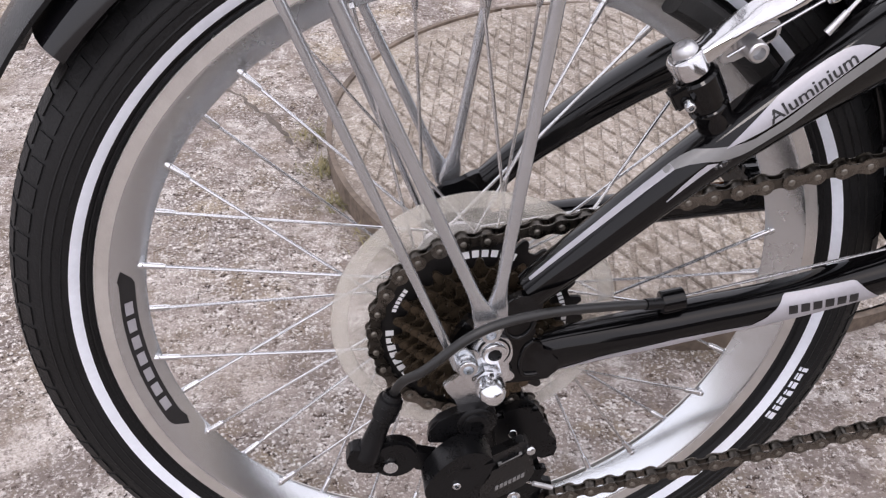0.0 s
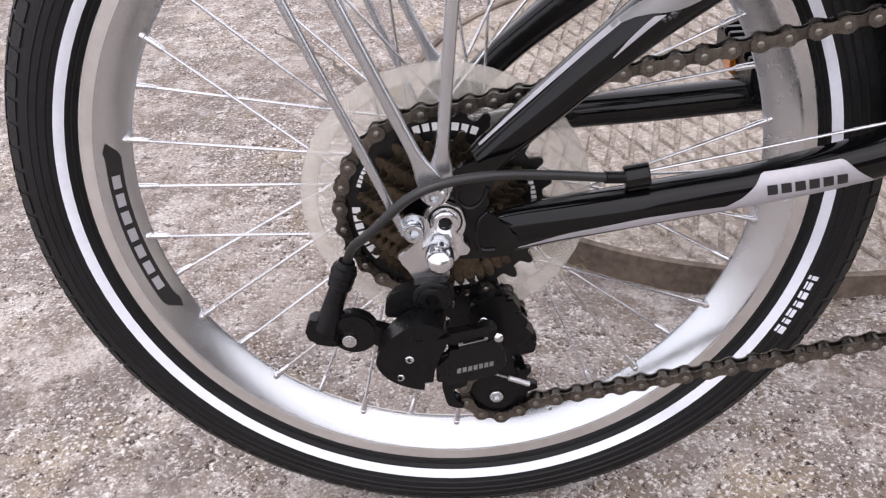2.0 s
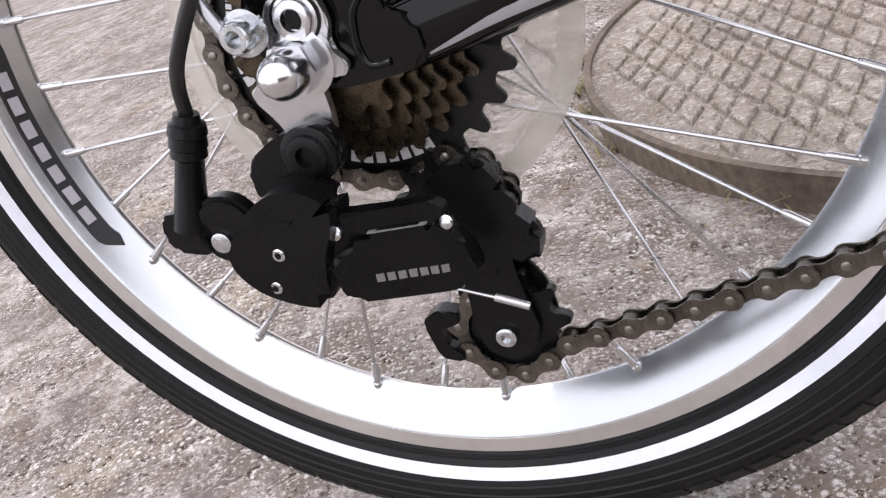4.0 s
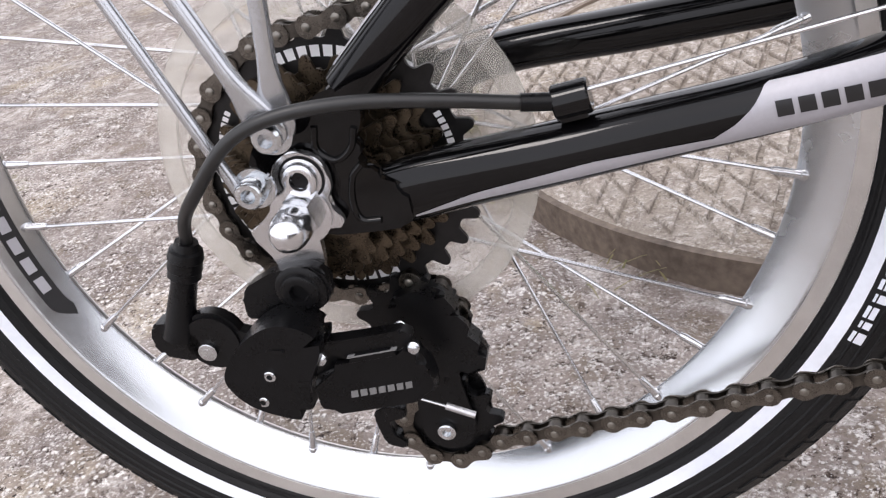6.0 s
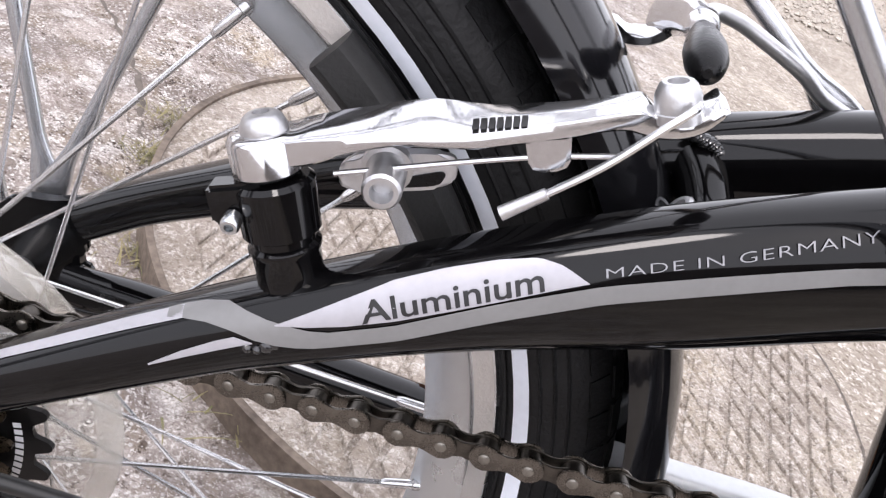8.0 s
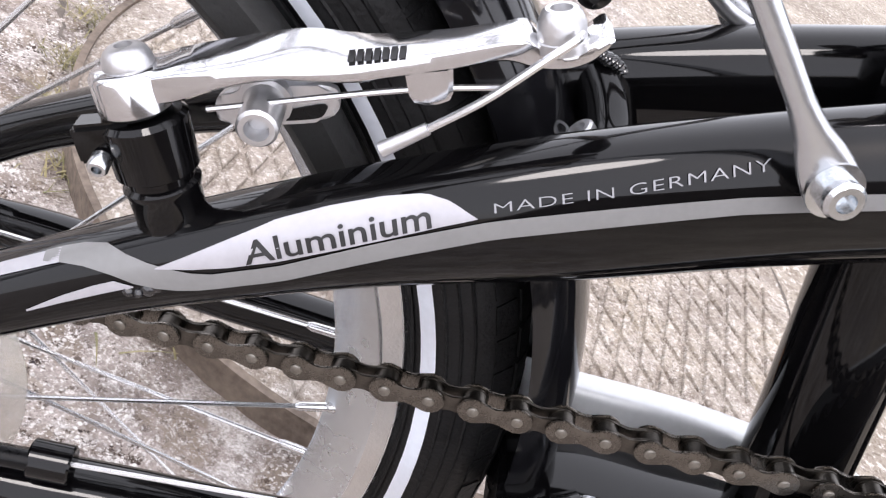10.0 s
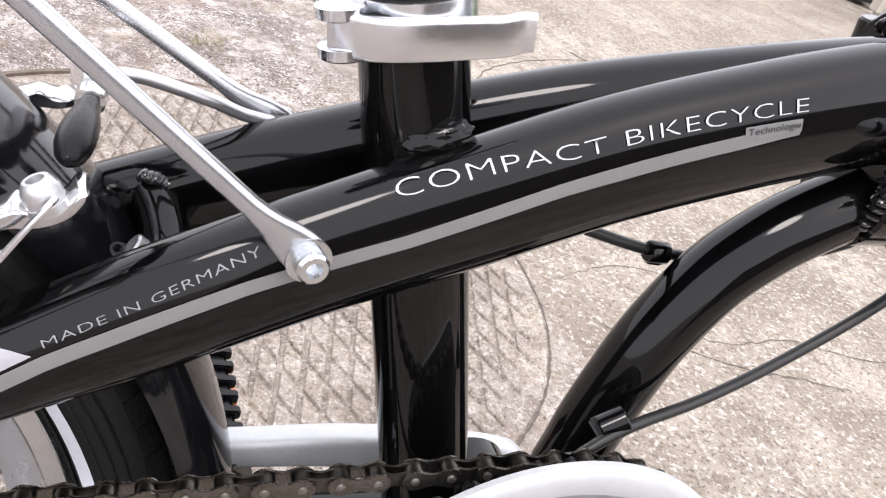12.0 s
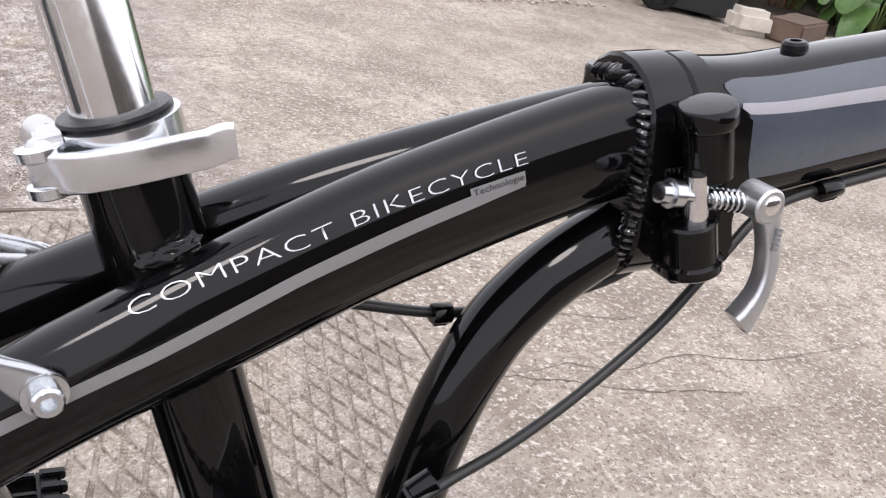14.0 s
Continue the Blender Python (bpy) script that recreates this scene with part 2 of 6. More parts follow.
class Tube:
    """A frame tube: rows of (x, y, z, half width, half height), and places on its side that faces -y."""

    def __init__(self, rows, power=2.4, per=10, top=None, low=None):
        """top, low: how far the upper and the lower edge lie below the rows' own, along x."""
        base = np.array(smooth_path(rows, per))
        drop_top = np.array([top(r[0]) if top else 0.0 for r in base])
        drop_low = np.array([low(r[0]) if low else 0.0 for r in base])
        self.power, self.base_b, self.shift = power, base[:, 4].copy(), (drop_top + drop_low) / 2
        base[:, 2] -= self.shift
        base[:, 4] += (drop_low - drop_top) / 2
        self.rows = [tuple(r) for r in base]
        self.pts, self.size = base[:, :3], base[:, 3:]

    def bm(self, segs=32):
        return sweep(bmesh.new(), self.rows, segs, self.power)

    def at(self, x, h, eps=0.0003):
        """The place on the near side at x along the bicycle and h (-1 low edge to 1 top edge)."""
        i = np.array([np.interp(x, self.pts[:, 0], self.pts[:, k]) for k in range(3)])
        a, b = (np.interp(x, self.pts[:, 0], self.size[:, k]) for k in range(2))
        j = np.array([np.interp(x + 0.004, self.pts[:, 0], self.pts[:, k]) for k in range(3)]) - np.array([np.interp(x - 0.004, self.pts[:, 0], self.pts[:, k]) for k in range(3)])
        t = Vector(j).normalized()
        up = Y.cross(t).normalized() * -1
        if up.z < 0:
            up = -up
        h = (h * np.interp(x, self.pts[:, 0], self.base_b) + np.interp(x, self.pts[:, 0], self.shift)) / b
        h = max(-0.999, min(0.999, h))
        bulge = (1 - abs(h) ** self.power) ** (1 / self.power)
        # outward direction of the oval there
        ny, nu = bulge ** (self.power - 1) / a, math.copysign(abs(h) ** (self.power - 1), h) / b
        k = math.hypot(ny, nu)
        s = t.cross(up).normalized()
        if s.y > 0:
            s = -s
        return Vector(i) + s * (a * bulge + eps * ny / k) + up * (h * b + eps * nu / k)

    def decal(self, name, edges, mat, parent, eps=0.0003, label="", steps=1):
        """A band between two lines: rows of (x, low h, high h)."""
        bm = bmesh.new()
        cols = []
        for x, lo, hi in edges:
            cols.append([bm.verts.new(self.at(x, lo + (hi - lo) * k / 8, eps)) for k in range(9)])
        for p, q in zip(cols, cols[1:]):
            for k in range(8):
                bm.faces.new((p[k], q[k], q[k + 1], p[k + 1]))
        bmesh.ops.remove_doubles(bm, verts=bm.verts, dist=1e-6)
        return part(name, bm, mat, parent, label)


def letters(text, size, spacing=1.0, shear=0.0, bold=0.0):
    """The outline mesh of a line of writing, from x = 0, cut finely enough to bend."""
    c = bpy.data.curves.new("writing", "FONT")
    c.body, c.size, c.space_character, c.shear, c.offset = text, size, spacing, shear, bold
    c.resolution_u = 3
    ob = bpy.data.objects.new("writing", c)
    scene.collection.objects.link(ob)
    dep = bpy.context.evaluated_depsgraph_get()
    mesh = bpy.data.meshes.new_from_object(ob.evaluated_get(dep))
    bm = bmesh.new()
    bm.from_mesh(mesh)
    bpy.data.objects.remove(ob)
    bpy.data.curves.remove(c)
    bpy.data.meshes.remove(mesh)
    bmesh.ops.remove_doubles(bm, verts=bm.verts, dist=1e-6)
    return bm


def write_on(tube, name, text, x0, x1, h0, h1, mat, parent, eps=0.0005, bold=0.0, spacing=1.0):
    """Writing on a tube's near side, from x0 to x1 and between two lines h0(x) and h1(x)."""
    bm = letters(text, 1.0, spacing, bold=bold)
    xs, ys = [v.co.x for v in bm.verts], [v.co.y for v in bm.verts]
    lo, hi, bot, top = min(xs), max(xs), min(ys), max(ys)
    for v in bm.verts:
        x = x0 + (x1 - x0) * (v.co.x - lo) / (hi - lo)
        w = (v.co.y - bot) / (top - bot)
        v.co = tube.at(x, h0(x) + (h1(x) - h0(x)) * w, eps)
    return part(name, bm, mat, parent, smooth=False)


def bolt(name, place, axis, r, h, parent, mat=None, washer=True, socket=True, label=""):
    """A socket-head screw on its washer."""
    a, t = Vector(place), Vector(axis).normalized()
    bm = bmesh.new()
    if washer:
        turned(bm, a, t, [(0, r * 1.35), (h * 0.18, r * 1.35), (h * 0.2, r)])
    rim = [(h * 0.15, r * 0.95), (h * 0.85, r * 0.97), (h, r * 0.8)]
    if socket:
        rim += [(h, r * 0.48), (h * 0.45, r * 0.45)]
    turned(bm, a, t, rim, 18)
    return part(name, bm, mat or ZINC, parent, label)

# ---- ground ----
CX, CY, CR, CZ = 0.334, 0.600, 0.402, 0.015


def ground_height(x, y):
    d = math.hypot(x - CX, y - CY)
    right = max(0.0, min(1.0, (x - 0.25) / 0.5)) * max(0.0, min(1.0, (y + 0.5) / 0.6))
    z = 0.012 * right * max(0.0, 1 - max(0.0, d - 0.6) / 1.2)
    if d < CR + 0.14 and x < 0.55:
        z -= 0.014 * (1 - max(0.0, d - CR) / 0.14) * (1 - right)
    n = noise.noise(Vector((x * 9, y * 9, 3.1))) * 0.0022 + noise.noise(Vector((x * 40, y * 40, 1.7))) * 0.0009
    near = max(0.0, 1 - math.hypot(x - 0.2, y - 0.2) / 3)
    z += n * near
    rough = max(0.0, 1 - abs(d - CR - 0.06) / 0.09) * (1 - right)
    z += rough * (abs(noise.noise(Vector((x * 22, y * 22, 8.3)))) * 0.012 - 0.004)
    wheel = math.exp(-((x / 0.1) ** 2 + (y / 0.06) ** 2))
    z = z * (1 - wheel) - 0.001 * wheel
    # gravel strip far behind
    far = max(0.0, min(1.0, (y - 2.3 - 0.35 * (x - 0.9)) / 0.25)) if x < 3 else 0.0
    return z + far * 0.012


def axis_steps(lo, hi, fine_lo, fine_hi, fine, grow=1.35):
    out = [fine_lo]
    while out[-1] < fine_hi:
        out.append(out[-1] + fine)
    step = fine
    while out[-1] < hi:
        step *= grow
        out.append(min(hi, out[-1] + step))
    step, low = fine, [fine_lo]
    while low[-1] > lo:
        step *= grow
        low.append(max(lo, low[-1] - step))
    return low[:0:-1] + out


def ground_material(name="weathered_concrete", cover=False):
    m = bpy.data.materials.new(name)
    m.use_nodes = True
    n, l = m.node_tree.nodes, m.node_tree.links
    b = n["Principled BSDF"]
    b.inputs["Roughness"].default_value = 0.85
    co = n.new("ShaderNodeTexCoord")

    def noise_at(scale, detail=4.0, rough=0.55):
        t = n.new("ShaderNodeTexNoise")
        t.inputs["Scale"].default_value, t.inputs["Detail"].default_value, t.inputs["Roughness"].default_value = scale, detail, rough
        l.new(co.outputs["Object"], t.inputs["Vector"])
        return t.outputs["Fac"]

    def span(v, a, c, lo=0.0, hi=1.0):
        r = n.new("ShaderNodeMapRange")
        r.inputs[1].default_value, r.inputs[2].default_value, r.inputs[3].default_value, r.inputs[4].default_value = a, c, lo, hi
        l.new(v, r.inputs[0])
        return r.outputs[0]

    def mix(f, a, c, blend="MIX"):
        k = n.new("ShaderNodeMix")
        k.data_type, k.blend_type = "RGBA", blend
        l.new(f, k.inputs[0])
        for i, v in ((6, a), (7, c)):
            if isinstance(v, tuple):
                k.inputs[i].default_value = (*v, 1)
            else:
                l.new(v, k.inputs[i])
        return k.outputs[2]

    def mul(a, c):
        k = n.new("ShaderNodeMath")
        k.operation = "MULTIPLY"
        l.new(a, k.inputs[0])
        l.new(c, k.inputs[1])
        return k.outputs[0]

    rough_zone = span(noise_at(7.0, 6, 0.6), 0.40, 0.54, 0.45, 1.0)
    base = mix(span(noise_at(2.6), 0.35, 0.65), (0.30, 0.262, 0.24), (0.47, 0.43, 0.40))
    base = mix(span(noise_at(11, 6), 0.42, 0.68), base, (0.225, 0.195, 0.18))
    base = mix(span(noise_at(16, 7, 0.65), 0.49, 0.57, 0.0, 0.8), base, (0.185, 0.160, 0.147))
    base = mix(span(noise_at(20, 6, 0.65), 0.54, 0.61, 0.0, 0.6), base, (0.56, 0.53, 0.505))
    base = mix(span(noise_at(5.5, 7, 0.62), 0.51, 0.59, 0.0, 0.75), base, (0.19, 0.167, 0.158))
    base = mix(span(noise_at(7.5, 5, 0.6), 0.56, 0.66, 0.0, 0.6), base, (0.34, 0.285, 0.205))
    base = mix(span(noise_at(24, 7, 0.65), 0.50, 0.60, 0.0, 0.75), base, (0.21, 0.178, 0.15))
    base = mix(mul(rough_zone, span(noise_at(66, 8, 0.85), 0.548, 0.59, 0.0, 0.9)), base, (0.70, 0.67, 0.64))
    base = mix(mul(rough_zone, span(noise_at(130, 6, 0.75), 0.55, 0.59, 0.0, 1.0)), base, (0.075, 0.064, 0.058))
    pebbles = n.new("ShaderNodeTexVoronoi")
    pebbles.inputs["Scale"].default_value = 150
    l.new(co.outputs["Object"], pebbles.inputs["Vector"])
    stones = n.new("ShaderNodeMath")
    stones.operation = "MULTIPLY"
    l.new(span(pebbles.outputs["Distance"], 0.18, 0.34, 1.0, 0.0), stones.inputs[0])
    l.new(span(noise_at(7, 4), 0.40, 0.56), stones.inputs[1])
    hue = mix(span(pebbles.outputs["Color"], 0.1, 0.9), (0.22, 0.19, 0.175), (0.72, 0.69, 0.66))
    base = mix(stones.outputs[0], base, hue)
    moss = n.new("ShaderNodeMath")
    moss.operation = "MULTIPLY"
    l.new(span(noise_at(3.3, 3), 0.63, 0.72), moss.inputs[0])
    l.new(span(noise_at(60, 4), 0.48, 0.62), moss.inputs[1])
    base = mix(moss.outputs[0], base, (0.17, 0.165, 0.07))
    base = mix(span(noise_at(400, 3, 0.6), 0.44, 0.58, 0.0, 0.42), base, (0.17, 0.148, 0.135))
    base = mix(mul(rough_zone, span(noise_at(330, 3, 0.6), 0.56, 0.63, 0.0, 0.55)), base, (0.72, 0.69, 0.66))
    fine = mix(span(noise_at(3.5, 5), 0.35, 0.65), (0.255, 0.225, 0.193), (0.42, 0.378, 0.325))
    fine = mix(span(noise_at(9, 7, 0.65), 0.50, 0.62, 0.0, 0.55), fine, (0.235, 0.208, 0.18))
    fine = mix(span(noise_at(34, 7, 0.75), 0.49, 0.60, 0.0, 0.75), fine, (0.22, 0.19, 0.165))
    fine = mix(span(noise_at(110, 6, 0.8), 0.535, 0.59, 0.0, 0.75), fine, (0.60, 0.56, 0.52))
    fine = mix(span(noise_at(190, 5, 0.72), 0.54, 0.62, 0.0, 0.85), fine, (0.15, 0.128, 0.11))
    if cover:
        even = n.new("ShaderNodeValue")
        even.outputs[0].default_value = 0.6
        base = mix(even.outputs[0], base, fine)
    else:
        # a later, smoother pour lies ahead of the cover
        where = n.new("ShaderNodeSeparateXYZ")
        l.new(co.outputs["Object"], where.inputs[0])
        shift = n.new("ShaderNodeMath")
        shift.operation = "MULTIPLY_ADD"
        l.new(noise_at(2.2, 4), shift.inputs[0])
        shift.inputs[1].default_value = 0.5
        l.new(where.outputs[0], shift.inputs[2])
        base = mix(span(shift.outputs[0], 0.80, 1.02), base, fine)
    grade = n.new("ShaderNodeBrightContrast")
    grade.inputs["Bright"].default_value, grade.inputs["Contrast"].default_value = 0.045, 0.27
    l.new(base, grade.inputs["Color"])
    l.new(grade.outputs[0], b.inputs["Base Color"])
    b1, b2 = n.new("ShaderNodeBump"), n.new("ShaderNodeBump")
    b1.inputs["Strength"].default_value, b1.inputs["Distance"].default_value = 1.0, 0.0055
    b2.inputs["Strength"].default_value, b2.inputs["Distance"].default_value = 0.6, 0.0025
    l.new(noise_at(60, 6, 0.7), b1.inputs["Height"])
    l.new(stones.outputs[0], b2.inputs["Height"])
    l.new(b1.outputs[0], b2.inputs["Normal"])
    l.new(b2.outputs[0], b.inputs["Normal"])
    return m


CONCRETE = ground_material()
COVER = ground_material("cover_concrete", True)


def build_ground():
    xs = axis_steps(-60, 60, -0.55, 1.6, 0.011)
    ys = axis_steps(-60, 60, -0.35, 1.3, 0.011)
    verts = [(x, y, ground_height(x, y)) for y in ys for x in xs]
    w = len(xs)
    faces = []
    for j in range(len(ys) - 1):
        for i in range(w - 1):
            faces.append((j * w + i, j * w + i + 1, (j + 1) * w + i + 1, (j + 1) * w + i))
    mesh = bpy.data.meshes.new("ground")
    mesh.from_pydata(verts, [], faces)
    mesh.materials.append(CONCRETE)
    mesh.shade_smooth()
    return tagged(new("ground", mesh), "weathered pale concrete yard with exposed pebbles and stains", "ground", kind="structure")


ground = build_ground()

# ---- the bicycle: all its parts stand in the bicycle's own axes, x ahead, z up, from the rear axle ----
bike = new("folding_bicycle")
bike.matrix_world = pose(0, 0, 0.2448, -3.84, 0, 0)
tagged(bike, "black aluminium folding bicycle with silver rims standing on concrete", "bicycle")

# rear wheel
wheel = new("rear_wheel")
wheel.parent = bike
TYRE_R, TYRE_W = 0.2445, 0.0225


def tyre_profile():
    out = []
    cr = 0.2205
    for k in range(25):
        a = radians(-118 + 236 * k / 24)
        out.append((cr + (TYRE_R - cr) * math.cos(a) * (1.0 if math.cos(a) > 0 else 0.85), TYRE_W * math.sin(a)))
    out += [(0.2035, 0.0125), (0.2035, -0.0125)]
    return out


tyre = part("tyre", lathe(bmesh.new(), tyre_profile(), 120), RUBBER, wheel, "black rubber tyre with ribbed tread")


def tread():
    """Small raised tread blocks round the tyre's shoulders and crown."""
    bm = bmesh.new()
    for row, (ang, wide, size) in enumerate(((-50, 0.0042, 104), (-24, 0.0042, 96), (0, 0.004, 96), (24, 0.0042, 96), (50, 0.0042, 104))):
        a = radians(ang)
        cr = 0.2205
        for k in range(size):
            t0, t1 = 2 * math.pi * (k + 0.06 + 0.5 * (row % 2)) / size, 2 * math.pi * (k + 0.86 + 0.5 * (row % 2)) / size
            vs = []
            for lift in (-0.0006, 0.0008):
                for t, d in ((t0, -1), (t1, -1), (t1, 1), (t0, 1)):
                    b = a + d * wide / 0.024
                    rr = cr + (TYRE_R - cr + lift) * math.cos(b)
                    vs.append(bm.verts.new((rr * math.cos(t), (TYRE_W + lift) * math.sin(b), rr * math.sin(t))))
            for f in ((4, 5, 6, 7), (0, 1, 5, 4), (1, 2, 6, 5), (2, 3, 7, 6), (3, 0, 4, 7)):
                bm.faces.new([vs[i] for i in f])
    return bm


tagged(part("tread", tread(), RUBBER, wheel, "moulded tread of the black tyre", smooth=False), kind="stuff")


def side_strip(r0, r1, y_of, mat, name, parent, a0=0, a1=360, eps=0.0004, segs=120):
    bm = bmesh.new()
    prof = [(r0 + (r1 - r0) * k / 4, y_of(r0 + (r1 - r0) * k / 4) - eps) for k in range(5)]
    lathe(bm, prof, segs, closed=False, a0=a0, a1=a1)
    return part(name, bm, mat, parent)


def tyre_side(r):
    """The tyre's near flank at radius r."""
    cr = 0.2205
    c = max(-1, min(1, (r - cr) / ((TYRE_R - cr) * (1.0 if r > cr else 0.85))))
    return -TYRE_W * math.sqrt(max(0.0, 1 - c * c))


side_strip(0.2082, 0.2132, tyre_side, REFLEX, "reflective_stripe", wheel)
side_strip(0.2082, 0.2132, lambda r: -tyre_side(r) + 0.0008, REFLEX, "reflective_stripe", wheel)
for r in (0.2052, 0.2168, 0.2215, 0.226):
    bm = bmesh.new()
    y = tyre_side(r)
    lathe(bm, [(r - 0.0007, tyre_side(r - 0.0007)), (r, y - 0.0007), (r + 0.0007, tyre_side(r + 0.0007)), (r, y + 0.0006)], 120)
    part("sidewall_rib", bm, RUBBER, wheel)

RIM_O = 0.2035
rim_prof = [(RIM_O, -0.0125), (RIM_O - 0.001, -0.0138), (0.1948, -0.0135), (0.1935, -0.0128), (0.1785, -0.0012), (0.1775, 0), (0.1785, 0.0012), (0.1935, 0.0128), (0.1948, 0.0135), (RIM_O - 0.001, 0.0138), (RIM_O, 0.0125), (0.196, 0.0105), (0.196, -0.0105)]
rim = part("rim", lathe(bmesh.new(), rim_prof, 144), RIM_IN, wheel, "satin silver double-wall alloy rim")


part("brake_track", lathe(bmesh.new(), [(0.1952, -0.0139), (0.2020, -0.0141), (0.2020, -0.0128), (0.1952, -0.0122)], 144), RIM_SIDE, wheel, "brushed machined rim wall")
part("brake_track", lathe(bmesh.new(), [(0.1875, 0.0131), (0.2, 0.01345), (0.2, 0.0128), (0.1875, 0.0122)], 144), RIM_SIDE, wheel, "brushed machined rim wall")

# hub
hub = part("hub", turned(bmesh.new(), (0, -0.045, 0), (0, 1, 0), [(0, 0.008), (0.006, 0.016), (0.022, 0.016), (0.0225, 0.03), (0.026, 0.03), (0.0265, 0.015), (0.05, 0.013), (0.075, 0.015), (0.0755, 0.027), (0.079, 0.027), (0.08, 0.012), (0.1, 0.009), (0.115, 0.005)], 40), ALLOY, wheel, "silver alloy hub shell")

# spokes, crossed, with brass nipples at the rim
spoke_mesh, nipple_mesh = None, None
for k in range(36):
    a = radians(-1.6 + 10 * k)
    near = k % 2 == 1
    sweep_dir = 1 if k % 4 in (2, 3) else -1
    ha = a + sweep_dir * radians(49)
    hr, hy_ = (0.0275, -0.021) if near else (0.0245, 0.0305)
    start = Vector((hr * math.cos(ha), hy_ + sweep_dir * 0.0015, hr * math.sin(ha)))
    end = Vector((0.1805 * math.cos(a), -0.002 if near else 0.002, 0.1805 * math.sin(a)))
    d = end - start
    if spoke_mesh is None:
        bm = bmesh.new()
        cyl(bm, (0, 0, 0), (0, 0, 1), 0.00092, segs=8)
        first = part("spoke", bm, STEEL, wheel, "thin bright steel spoke")
        spoke_mesh = first.data
        bm = bmesh.new()
        turned(bm, (0, 0, 0), (0, 0, 1), [(-0.001, 0.0022), (0.0015, 0.0024), (0.002, 0.0019), (0.0115, 0.0018), (0.0135, 0.0012)], 10)
        nip = part("nipple", bm, STEEL, wheel, "small plated spoke nipple")
        nipple_mesh = nip.data
    else:
        first, nip = new("spoke", spoke_mesh), new("nipple", nipple_mesh)
        first.parent = nip.parent = wheel
    turn = d.to_track_quat("Z", "Y").to_matrix().to_4x4()
    first.matrix_basis = Matrix.Translation(start) @ turn @ Matrix.Diagonal((1, 1, d.length, 1))
    nip.matrix_basis = Matrix.Translation(end) @ (-d).to_track_quat("Z", "Y").to_matrix().to_4x4()

# see-through spoke guard disc
GUARD = bpy.data.materials.new("clear_plastic")
GUARD.use_nodes = True
gb = GUARD.node_tree.nodes["Principled BSDF"]
gb.inputs["Base Color"].default_value, gb.inputs["Roughness"].default_value, gb.inputs["Alpha"].default_value = (0.70, 0.67, 0.61, 1), 0.34, 0.26
guard_bm = lathe(bmesh.new(), [(0.03, -0.0262), (0.055, -0.0262), (0.0775, -0.0235), (0.079, -0.0245), (0.079, -0.0262), (0.0772, -0.0252), (0.055, -0.0278), (0.03, -0.0278)], 96)
guard_bm = lathe(guard_bm, [(0.0700, -0.0257), (0.0785, -0.0246), (0.0792, -0.0262), (0.0705, -0.0272)], 96)
guard = part("spoke_guard", guard_bm, GUARD, wheel, "clear plastic spoke protector disc")

# freewheel: seven sprockets, the largest inboard


def sprocket_outline(teeth, pitch_r, deep=0.0034, tall=0.0030):
    out = []
    for k in range(teeth):
        for f, dr in ((-0.5, -deep), (-0.3, -deep * 0.75), (-0.14, tall * 0.7), (-0.05, tall), (0.06, tall), (0.16, tall * 0.6), (0.3, -deep * 0.75)):
            a = 2 * math.pi * (k + f) / teeth
            out.append(((pitch_r + dr) * math.cos(a), (pitch_r + dr) * math.sin(a)))
    return out


freewheel = new("freewheel")
freewheel.parent = bike
for i, teeth in enumerate((28, 24, 22, 20, 18, 16, 14)):
    y = -0.033 - 0.0049 * i
    bm = plate(bmesh.new(), sprocket_outline(teeth, teeth * 0.0127 / (2 * math.pi) * (0.985 if i == 0 else 0.92)), y, y - 0.0019)
    part("sprocket", bm, SPROCKET_DARK if i == 0 else SPROCKET, freewheel, "black toothed sprocket" if i == 0 else "brown-black toothed sprocket", smooth=False)
for i in range(6):
    y = -0.0349 - 0.0049 * i
    part("spacer", turned(bmesh.new(), (0, y, 0), (0, -1, 0), [(0, 0.019), (0.003, 0.019)], 24), SPROCKET_DARK, freewheel)


# chain: outer and inner links along the line that the clip shows
CHAIN_R = 28 * 0.0127 / (2 * math.pi)
RING_C, RING_R = Vector((0.3635, -0.083, 0.057)), 0.0775


